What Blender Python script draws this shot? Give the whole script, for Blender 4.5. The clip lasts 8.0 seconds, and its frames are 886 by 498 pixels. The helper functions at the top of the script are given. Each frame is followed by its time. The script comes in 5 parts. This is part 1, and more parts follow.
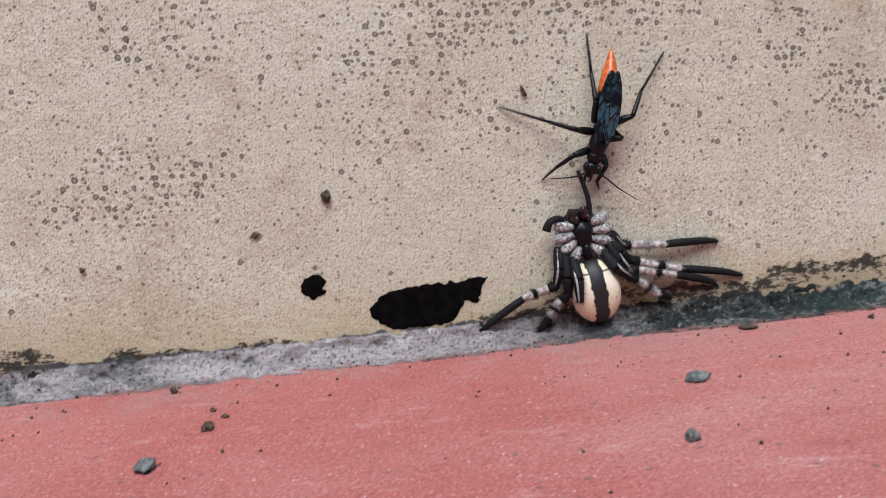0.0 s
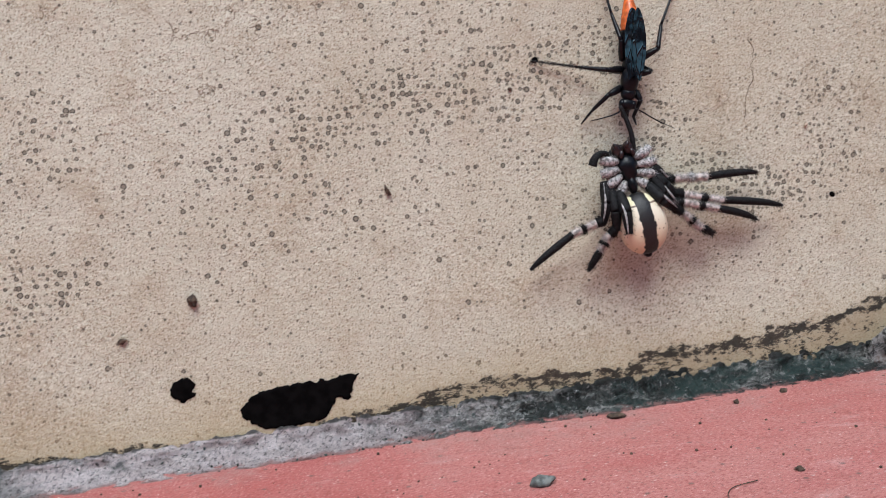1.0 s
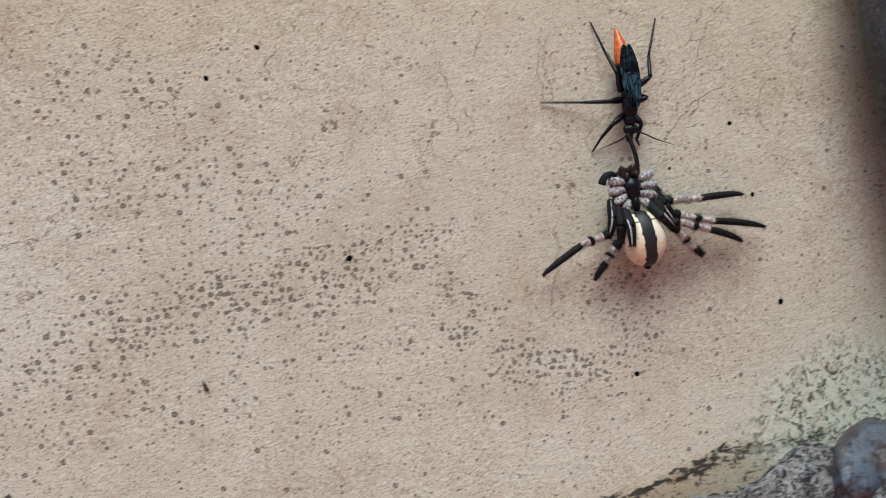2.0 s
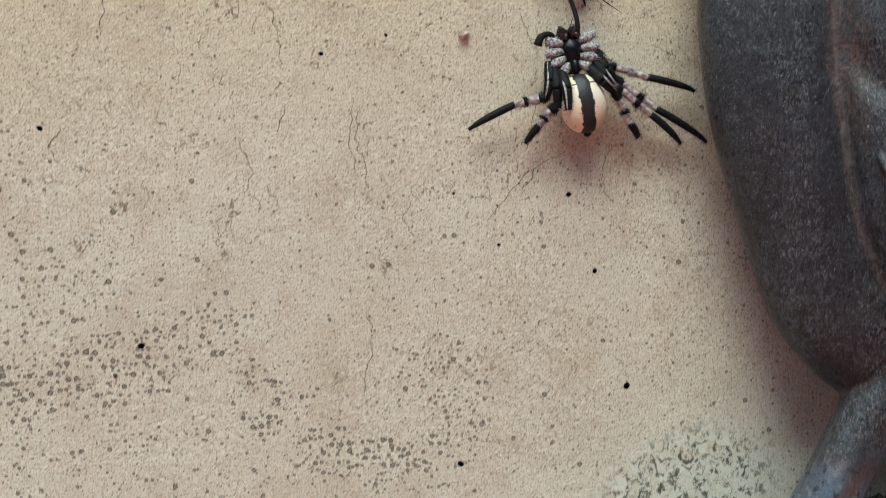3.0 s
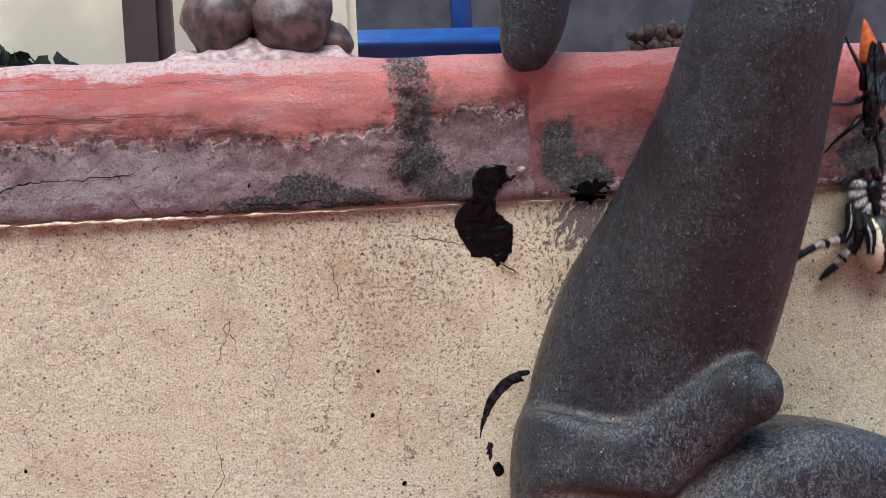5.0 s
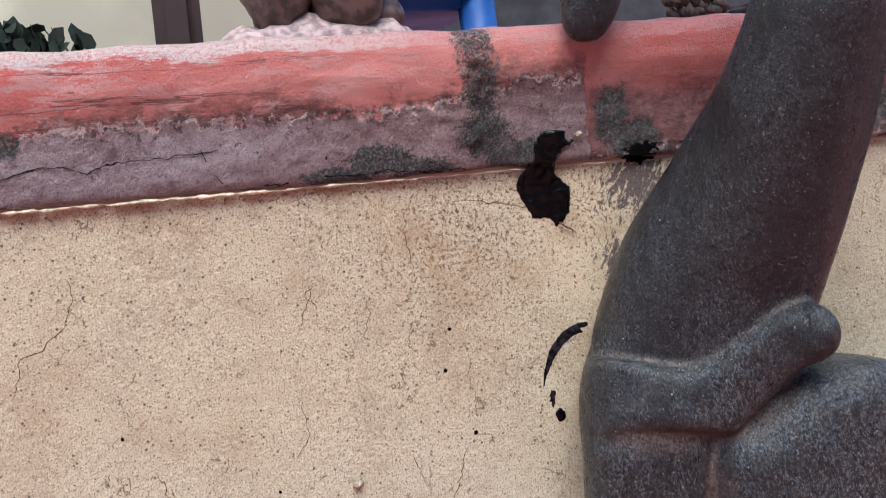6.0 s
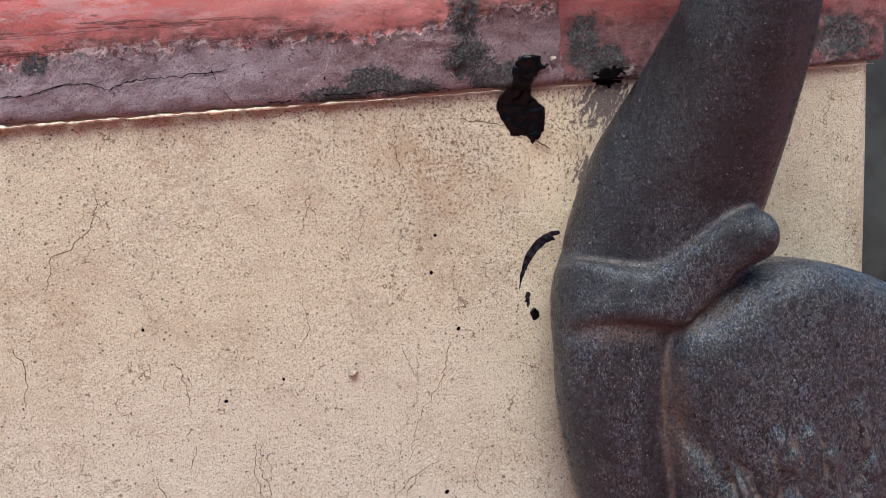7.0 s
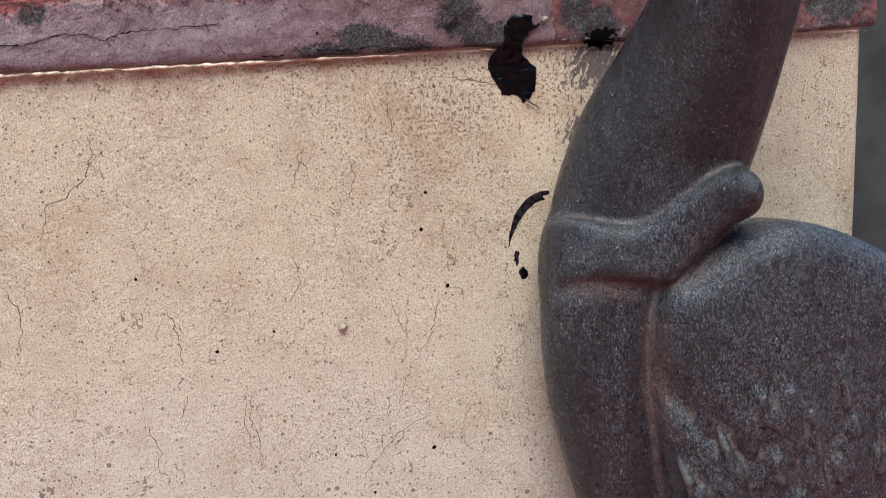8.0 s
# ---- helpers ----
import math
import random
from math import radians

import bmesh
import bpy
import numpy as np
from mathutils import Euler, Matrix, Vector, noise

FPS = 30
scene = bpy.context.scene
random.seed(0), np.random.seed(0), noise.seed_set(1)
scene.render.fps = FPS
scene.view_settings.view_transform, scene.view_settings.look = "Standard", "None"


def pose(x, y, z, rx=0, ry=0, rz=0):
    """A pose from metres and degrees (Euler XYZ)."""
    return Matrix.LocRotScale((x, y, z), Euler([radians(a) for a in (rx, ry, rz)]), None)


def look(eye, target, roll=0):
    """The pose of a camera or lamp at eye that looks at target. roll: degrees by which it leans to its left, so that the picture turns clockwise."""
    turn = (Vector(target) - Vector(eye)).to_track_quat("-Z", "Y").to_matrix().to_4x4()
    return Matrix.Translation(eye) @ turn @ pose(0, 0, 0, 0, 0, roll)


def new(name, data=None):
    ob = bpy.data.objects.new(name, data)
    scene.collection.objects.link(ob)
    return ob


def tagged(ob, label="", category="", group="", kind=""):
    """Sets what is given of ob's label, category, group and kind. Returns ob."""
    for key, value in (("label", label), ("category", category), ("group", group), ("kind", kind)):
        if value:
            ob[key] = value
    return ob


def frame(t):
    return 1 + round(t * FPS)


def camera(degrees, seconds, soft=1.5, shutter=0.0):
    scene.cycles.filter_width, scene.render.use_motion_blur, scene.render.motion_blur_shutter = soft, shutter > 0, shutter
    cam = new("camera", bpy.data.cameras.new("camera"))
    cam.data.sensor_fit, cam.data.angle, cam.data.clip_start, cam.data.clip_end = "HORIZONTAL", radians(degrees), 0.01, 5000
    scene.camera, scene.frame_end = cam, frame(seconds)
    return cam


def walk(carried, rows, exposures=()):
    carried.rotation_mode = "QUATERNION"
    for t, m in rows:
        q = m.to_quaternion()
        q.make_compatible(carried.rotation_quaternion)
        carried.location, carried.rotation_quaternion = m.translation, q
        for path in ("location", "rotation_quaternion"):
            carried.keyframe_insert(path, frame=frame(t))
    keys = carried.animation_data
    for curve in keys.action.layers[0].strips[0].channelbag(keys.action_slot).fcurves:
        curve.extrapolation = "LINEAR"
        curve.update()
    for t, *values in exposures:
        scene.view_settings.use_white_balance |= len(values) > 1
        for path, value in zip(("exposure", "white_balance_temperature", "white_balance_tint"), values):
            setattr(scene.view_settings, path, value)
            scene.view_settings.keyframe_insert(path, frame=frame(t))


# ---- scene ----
MM = 0.001
cam = camera(50.0, 8.0, soft=0.6, shutter=0.25)


def aim(x, y, z, yaw, pitch, roll):
    """A camera pose: eye in millimetres, then yaw to the left, pitch up and roll in degrees."""
    a, p = radians(yaw), radians(pitch)
    ahead = Vector((-math.sin(a) * math.cos(p), math.cos(a) * math.cos(p), math.sin(p)))
    eye = Vector((x, y, z)) * MM
    return look(eye, eye + ahead, roll)


PATH = [
    (0, -49.00, -201.55, 51.76, -8.910, -6.436, -1.753),
    (0.5, -36.28, -204.91, 63.55, -9.263, -6.083, -2.418),
    (1, -24.43, -207.51, 65.19, -10.148, -4.565, -3.179),
    (1.5, -13.78, -213.91, 83.53, -11.927, -3.117, -3.554),
    (2, 3.76, -224.53, 93.39, -13.795, -0.836, -3.392),
    (2.2, 13.26, -225.59, 93.95, -15.026, -0.130, -3.317),
    (3.3, 83.44, -221.40, 149.88, -7.313, -3.648, -3.214),
    (3.5, 85.98, -216.29, 184.60, -8.858, -4.386, -2.988),
    (3.7, 98.22, -216.18, 197.79, -10.250, -3.334, -2.303),
    (4, 110.80, -216.66, 197.42, -9.905, -1.178, -2.362),
    (4.5, 123.98, -215.17, 221.59, -8.498, -2.573, -2.158),
    (4.7, 124.58, -214.93, 228.91, -8.442, -3.456, -2.345),
    (5.8, 104.63, -216.79, 242.49, -10.117, -6.481, -4.193),
    (6, 91.47, -220.85, 242.15, -12.341, -7.583, -4.194),
    (6.5, 89.76, -237.35, 234.55, -12.559, -8.559, -3.996),
    (7, 85.66, -246.60, 237.50, -12.839, -10.990, -3.823),
    (7.5, 89.87, -252.91, 237.21, -12.124, -11.380, -3.450),
    (8, 90.15, -252.72, 229.07, -12.029, -11.566, -3.076),
]
walk(cam, [(t, aim(*row)) for t, *row in PATH], exposures=[(0.0, 0.44, 5900, 4), (1.0, 0.42, 5900, 3), (1.6, 0.40, 5900, -3), (2.2, 0.38, 5900, -3), (3.3, 0.50, 6000, -8), (3.6, 0.54, 6000, -7), (4.1, 0.62, 6000, 3), (8.0, 0.62, 6000, 6)])

# ---- light: open shade under a bright sky, soft light from above and in front ----
SUN = Vector((-0.15, -0.58, 1.0)).normalized()
world = bpy.data.worlds.new("sky")
scene.world = world
world.use_nodes = True
wt = world.node_tree
sky = wt.nodes.new("ShaderNodeTexSky")
sky.sky_type, sky.sun_disc = "NISHITA", False
sky.sun_elevation = math.asin(SUN.z)
sky.sun_rotation = math.atan2(SUN.x, SUN.y)
sky.dust_density, sky.ozone_density = 1.5, 1.5
wt.links.new(sky.outputs["Color"], wt.nodes["Background"].inputs["Color"])
wt.nodes["Background"].inputs["Strength"].default_value = 0.14
sun = new("sun", bpy.data.lights.new("sun", "SUN"))
sun.data.energy, sun.data.angle, sun.data.color = 2.55, radians(36), (1.0, 0.97, 0.93)
sun.matrix_world = look(SUN * 10, (0, 0, 0))


# ---- material helpers ----
class Nodes:
    """A node material under construction; coordinates are in millimetres of the object's own space."""

    def __init__(self, name, rough=0.6, metal=0.0, spec=0.5):
        self.m = bpy.data.materials.new(name)
        self.m.use_nodes = True
        self.t = self.m.node_tree
        self.b = self.t.nodes["Principled BSDF"]
        self.b.inputs["Roughness"].default_value = rough
        self.b.inputs["Metallic"].default_value = metal
        self.b.inputs["Specular IOR Level"].default_value = spec
        tc = self.t.nodes.new("ShaderNodeTexCoord")
        mp = self.t.nodes.new("ShaderNodeMapping")
        mp.inputs["Scale"].default_value = (1000, 1000, 1000)
        self.t.links.new(tc.outputs["Object"], mp.inputs["Vector"])
        self.co = mp.outputs["Vector"]

    def put(self, socket, value):
        if isinstance(value, bpy.types.NodeSocket):
            self.t.links.new(value, socket)
        elif isinstance(value, (tuple, list)) and len(value) == 3 and socket.type == "RGBA":
            socket.default_value = (*value, 1)
        else:
            socket.default_value = value

    def noise(self, scale, detail=4, rough=0.55, co=None, warp=0.0):
        n = self.t.nodes.new("ShaderNodeTexNoise")
        self.put(n.inputs["Vector"], co or self.co)
        n.inputs["Scale"].default_value = scale
        n.inputs["Detail"].default_value = detail
        n.inputs["Roughness"].default_value = rough
        n.inputs["Distortion"].default_value = warp
        return n.outputs["Fac"]

    def flat(self, a="X", b="Z"):
        """Two of the coordinates as a plane's own."""
        n = self.t.nodes.new("ShaderNodeCombineXYZ")
        self.put(n.inputs[0], self.axis(a))
        self.put(n.inputs[1], self.axis(b))
        return n.outputs[0]

    def cells(self, scale, feature="F1", out="Distance", co=None, random=1.0, plane=None):
        n = self.t.nodes.new("ShaderNodeTexVoronoi")
        n.feature = feature
        if plane is not None:
            n.voronoi_dimensions, co = "2D", plane
        self.put(n.inputs["Vector"], co or self.co)
        n.inputs["Scale"].default_value = scale
        n.inputs["Randomness"].default_value = random
        return n.outputs[out]

    def stretch(self, sx, sy, sz, co=None, at=(0, 0, 0), turn=(0, 0, 0)):
        n = self.t.nodes.new("ShaderNodeMapping")
        n.vector_type = "TEXTURE"
        self.put(n.inputs["Vector"], co or self.co)
        n.inputs["Location"].default_value = at
        n.inputs["Rotation"].default_value = [radians(a) for a in turn]
        n.inputs["Scale"].default_value = (sx, sy, sz)
        return n.outputs["Vector"]

    def blob(self, x, z, rx, rz, tilt=0.0):
        """1 at a spot of the wall's face, falling to 0 at the edge of an ellipse."""
        n = self.t.nodes.new("ShaderNodeTexGradient")
        n.gradient_type = "SPHERICAL"
        self.put(n.inputs["Vector"], self.stretch(rx, 400, rz, at=(x, 0, z), turn=(0, -tilt, 0)))
        return n.outputs["Fac"]

    def axis(self, which, co=None):
        n = self.t.nodes.new("ShaderNodeSeparateXYZ")
        self.put(n.inputs[0], co or self.co)
        return n.outputs["XYZ".index(which)]

    def calc(self, op, a, b=0.0, c=0.0):
        n = self.t.nodes.new("ShaderNodeMath")
        n.operation = op
        for s, v in zip(n.inputs, (a, b, c)):
            self.put(s, v)
        return n.outputs[0]

    def ramp(self, value, low, high, to_low=0.0, to_high=1.0):
        n = self.t.nodes.new("ShaderNodeMapRange")
        n.interpolation_type = "SMOOTHSTEP"
        for s, v in zip(n.inputs, (value, low, high, to_low, to_high)):
            self.put(s, v)
        return n.outputs[0]

    def mix(self, fac, a, b, blend="MIX"):
        n = self.t.nodes.new("ShaderNodeMix")
        n.data_type, n.blend_type = "RGBA", blend
        self.put(n.inputs[0], fac)
        self.put(n.inputs[6], a)
        self.put(n.inputs[7], b)
        return n.outputs[2]

    def bump(self, height, strength=0.3, distance=0.0003, under=None):
        n = self.t.nodes.new("ShaderNodeBump")
        n.inputs["Strength"].default_value = strength
        n.inputs["Distance"].default_value = distance
        self.put(n.inputs["Height"], height)
        if under is not None:
            self.t.links.new(under, n.inputs["Normal"])
        return n.outputs["Normal"]

    def done(self, color=None, rough=None, normal=None):
        if color is not None:
            self.put(self.b.inputs["Base Color"], color)
        if rough is not None:
            self.put(self.b.inputs["Roughness"], rough)
        if normal is not None:
            self.t.links.new(normal, self.b.inputs["Normal"])
        return self.m


def plain(name, color, rough=0.6, vary=0.25, scale=0.8, bump=0.2, metal=0.0, spec=0.5):
    """A one-colour surface with grain and mottling."""
    n = Nodes(name, rough, metal, spec)
    dark = tuple(c * (1 - vary) for c in color)
    light = tuple(min(1, c * (1 + vary)) for c in color)
    g = n.noise(scale, 5)
    col = n.mix(n.ramp(g, 0.35, 0.65), dark, light)
    return n.done(col, normal=n.bump(n.noise(scale * 3, 3), bump, 0.0002))


# ---- materials ----
def wall_material():
    n = Nodes("stained cream plaster", 0.75, spec=0.25)
    x, z = n.axis("X"), n.axis("Z")
    face = n.flat("X", "Z")
    big = n.noise(0.018, 5, 0.6, warp=0.6)
    mid = n.noise(0.07, 5, 0.6)
    col = n.mix(n.ramp(big, 0.35, 0.65), (0.56, 0.505, 0.385), (0.62, 0.575, 0.455))
    # warmer plaster higher up
    col = n.mix(n.ramp(z, 95, 190, 0, 0.85), col, (0.60, 0.50, 0.335))
    col = n.mix(n.ramp(mid, 0.48, 0.70, 0, 0.6), col, (0.45, 0.365, 0.255))
    col = n.mix(n.calc("MULTIPLY", n.ramp(n.noise(0.03, 6, 0.65), 0.50, 0.64), n.ramp(z, 90, 180, 0.15, 0.55)), col, (0.44, 0.325, 0.205))
    # fine sandy grain
    grain = n.noise(2.2, 3, 0.7)
    col = n.mix(n.ramp(grain, 0.52, 0.64, 0, 0.85), col, (0.34, 0.265, 0.18))
    col = n.mix(n.ramp(grain, 0.46, 0.32, 0, 0.6), col, (0.80, 0.75, 0.64))
    coarse = n.noise(0.8, 5, 0.7)
    col = n.mix(n.ramp(coarse, 0.54, 0.66, 0, 0.38), col, (0.33, 0.265, 0.18))
    col = n.mix(n.ramp(coarse, 0.44, 0.34, 0, 0.35), col, (0.72, 0.67, 0.55))
    # scattered dark specks
    for scale, limit, keep, ink in ((1.7, 0.27, 0.74, (0.24, 0.18, 0.12)), (1.2, 0.20, 0.90, (0.10, 0.075, 0.05)), (0.95, 0.22, 0.86, (0.20, 0.15, 0.10)), (0.45, 0.14, 0.80, (0.11, 0.085, 0.06)), (0.19, 0.075, 0.70, (0.05, 0.04, 0.03))):
        d = n.cells(scale, plane=face)
        pick = n.axis("X", n.cells(scale, out="Color", plane=face))
        dot = n.calc("MULTIPLY", n.ramp(d, limit, limit * 0.55), n.calc("GREATER_THAN", pick, keep))
        col = n.mix(n.calc("MULTIPLY", dot, 0.8), col, ink)
    pits = n.noise(0.75, 6, 0.78)
    pits = n.calc("MULTIPLY", n.ramp(pits, 0.60, 0.66), n.ramp(n.noise(0.06, 4), 0.35, 0.6, 0.35, 1.0))
    col = n.mix(n.calc("MULTIPLY", pits, 0.7), col, (0.17, 0.12, 0.08))
    # colonies of round grey lichen spots
    mask = None
    for bx, bz, rx, rz, tilt, much in (
        (4, 80, 48, 11, 6, 1.0), (30, 85, 30, 13, 8, 0.9), (49, 90, 16, 8, 10, 1.0), (63, 74, 14, 10, -60, 0.9), (84, 59, 30, 8, -12, 1.0), (105, 62, 12, 12, 30, 0.7),
        (2, 106, 46, 20, -10, 0.34), (-20, 66, 48, 22, 5, 0.30), (-80, 45, 26, 11, 12, 0.85), (-74, 76, 20, 14, 0, 0.5), (36, 60, 50, 18, 0, 0.24), (-10, 132, 36, 18, 0, 0.25), (104, 76, 16, 14, 0, 0.5), (-26, 72, 20, 8, 20, 0.8),
    ):
        b = n.calc("MULTIPLY", n.ramp(n.blob(bx, bz, rx, rz, tilt), 0.0, 0.5), much)
        mask = b if mask is None else n.calc("MAXIMUM", mask, b)
    mask = n.calc("MULTIPLY", mask, n.ramp(n.noise(0.10, 3), 0.34, 0.52, 0.25, 1.0))
    mask = n.calc("MULTIPLY", n.calc("MULTIPLY_ADD", mask, 0.95, 0.035), n.ramp(z, 155, 118, 0.06, 1.0))
    for scale, size in ((0.50, 0.42), (0.74, 0.40)):
        d = n.cells(scale, random=0.9, plane=face)
        rnd = n.cells(scale, out="Color", random=0.9, plane=face)
        limit = n.calc("MULTIPLY_ADD", n.axis("X", rnd), size * 0.55, size * 0.30)
        wob = n.calc("MULTIPLY_ADD", n.noise(2.5, 2), 0.16, -0.08)
        on = n.calc("LESS_THAN", n.axis("Y", rnd), n.calc("MULTIPLY", mask, 0.62))
        disc = n.calc("MULTIPLY", n.ramp(n.calc("DIVIDE", n.calc("ADD", d, wob), limit), 1.0, 0.86), on)
        edge = n.ramp(n.calc("DIVIDE", d, limit), 0.40, 0.82)
        tone = n.mix(edge, (0.24, 0.205, 0.155), (0.035, 0.030, 0.024))
        col = n.mix(n.calc("MULTIPLY", disc, 0.93), col, tone)
    # fine brown hair cracks
    warp = n.t.nodes.new("ShaderNodeTexNoise")
    n.put(warp.inputs["Vector"], n.co)
    warp.inputs["Scale"].default_value = 0.10
    warp.inputs["Detail"].default_value = 5
    far = n.t.nodes.new("ShaderNodeVectorMath")
    far.operation = "MULTIPLY_ADD"
    n.put(far.inputs[0], warp.outputs["Color"])
    far.inputs[1].default_value = (34, 34, 34)
    n.put(far.inputs[2], n.stretch(0.7, 1, 1.6))
    line = n.cells(0.045, "DISTANCE_TO_EDGE", co=far.outputs[0])
    where = n.ramp(n.noise(0.045, 2), 0.46, 0.54)
    where = n.calc("MULTIPLY", where, n.ramp(n.noise(0.21, 2), 0.44, 0.54))
    where = n.calc("MULTIPLY", where, n.ramp(z, 40, 120, 0.25, 1.0))
    hair = n.calc("MULTIPLY", n.ramp(line, 0.012, 0.005), where)
    col = n.mix(n.calc("MULTIPLY", hair, 0.78), col, (0.17, 0.11, 0.065))
    # cleaner yellow plaster beside the statue's neck
    clean = n.calc("MULTIPLY", n.ramp(n.blob(181, 212, 26, 30, -25), 0.0, 0.6), n.ramp(n.noise(0.06, 5, 0.6), 0.34, 0.58, 0.2, 0.7))
    col = n.mix(clean, col, (0.74, 0.60, 0.41))
    # dark speckled grime under the coping beside the statue
    grime = n.calc("MAXIMUM", n.blob(178, 220, 36, 42), n.calc("MAXIMUM", n.blob(146, 212, 60, 46), n.calc("MULTIPLY", n.blob(120, 228, 90, 12), 0.8)))
    gm = n.calc("MULTIPLY", n.ramp(n.calc("MULTIPLY_ADD", grime, 0.10, n.noise(1.15, 6, 0.80, warp=0.4)), 0.615, 0.645), n.ramp(grime, 0.02, 0.35))
    col = n.mix(n.calc("MULTIPLY", gm, 0.9), col, (0.11, 0.05, 0.030))
    stain = n.calc("MULTIPLY", n.ramp(n.noise(0.05, 6, 0.65), 0.45, 0.68), n.ramp(grime, 0.0, 0.6))
    col = n.mix(n.calc("MULTIPLY", stain, 0.6), col, (0.40, 0.265, 0.15))
    # dull purple paint flakes beside the statue
    flake = n.calc("MAXIMUM", n.blob(190, 224, 17, 17), n.blob(184, 205, 8, 10))
    fl = n.ramp(n.calc("MULTIPLY_ADD", flake, 0.30, n.noise(0.30, 7, 0.74, co=n.stretch(0.9, 1, 0.4, turn=(0, -62, 0)), warp=0.6)), 0.665, 0.70)
    col = n.mix(n.calc("MULTIPLY", n.calc("MULTIPLY", fl, n.ramp(flake, 0.02, 0.12)), 0.85), col, (0.075, 0.052, 0.060))
    # black mould along the foot of the wall, following the sloping floor
    rise = n.calc("SUBTRACT", z, n.calc("MULTIPLY_ADD", x, 0.044, 9.4))
    edge = n.calc("MULTIPLY_ADD", n.noise(0.04, 7, 0.72, co=n.stretch(1.6, 1, 1)), 24.0, -8.2)
    edge = n.calc("ADD", edge, n.calc("ADD", n.ramp(x, -15, 30, 0, 4.5), n.ramp(x, 70, 140, 0, 9.5)))
    below = n.calc("SUBTRACT", edge, rise)
    spots = n.noise(0.50, 8, 0.82, co=n.stretch(1.7, 1, 0.8))
    band = n.calc("MULTIPLY", n.ramp(below, -0.6, 0.6), n.ramp(below, 6.0, 1.5, 0.35, 1.0))
    mould = n.ramp(n.calc("MULTIPLY_ADD", band, 0.155, n.calc("MULTIPLY_ADD", n.noise(0.09, 5, 0.7), 0.35, n.calc("ADD", spots, -0.175))), 0.60, 0.635)
    mould = n.calc("MULTIPLY", mould, n.ramp(below, -0.8, 0.4))
    col = n.mix(n.calc("MULTIPLY", n.ramp(n.calc("ADD", rise, n.calc("MULTIPLY", n.noise(0.05, 5, 0.7), 14.0)), 28, 6), 0.6), col, (0.42, 0.31, 0.165))
    col = n.mix(n.calc("MULTIPLY", n.ramp(below, -2.0, 3.0), 0.42), col, (0.24, 0.18, 0.105))
    col = n.mix(n.calc("MULTIPLY", mould, 0.93), col, n.mix(n.ramp(n.noise(0.12, 4), 0.42, 0.6), (0.012, 0.012, 0.011), (0.030, 0.022, 0.018)))
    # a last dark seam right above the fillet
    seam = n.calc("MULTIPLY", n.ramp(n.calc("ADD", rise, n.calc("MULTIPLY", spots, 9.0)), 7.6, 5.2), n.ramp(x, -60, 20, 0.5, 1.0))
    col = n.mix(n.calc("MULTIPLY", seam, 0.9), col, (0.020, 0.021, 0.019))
    # pale crust and dark flecks round the statue's plinth
    crust = n.blob(164, 40, 36, 25, 20)
    ck = n.calc("MULTIPLY", n.ramp(crust, 0.12, 0.45), n.ramp(n.noise(0.22, 6, 0.7), 0.42, 0.54))
    col = n.mix(n.calc("MULTIPLY", ck, 0.75), col, (0.62, 0.60, 0.50))
    cf = n.calc("MULTIPLY", n.ramp(crust, 0.15, 0.5), n.ramp(n.noise(0.40, 6, 0.74, warp=1.2), 0.52, 0.57))
    col = n.mix(n.calc("MULTIPLY", cf, 0.9), col, (0.05, 0.05, 0.035))
    # bare pale plaster edge under the coping
    col = n.mix(n.calc("MULTIPLY", n.ramp(n.calc("ADD", z, n.calc("MULTIPLY", n.noise(0.3, 4), 1.6)), 229.7, 230.2), 0.9), col, (0.78, 0.68, 0.51))
    relief = n.calc("MULTIPLY_ADD", grain, 0.6, n.noise(0.5, 4))
    nor = n.bump(relief, 0.8, 0.0005, n.bump(mid, 0.3, 0.002))
    nor = n.bump(n.calc("MULTIPLY", hair, -1.0), 0.6, 0.0003, nor)
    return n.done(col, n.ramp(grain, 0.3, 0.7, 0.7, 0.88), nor)


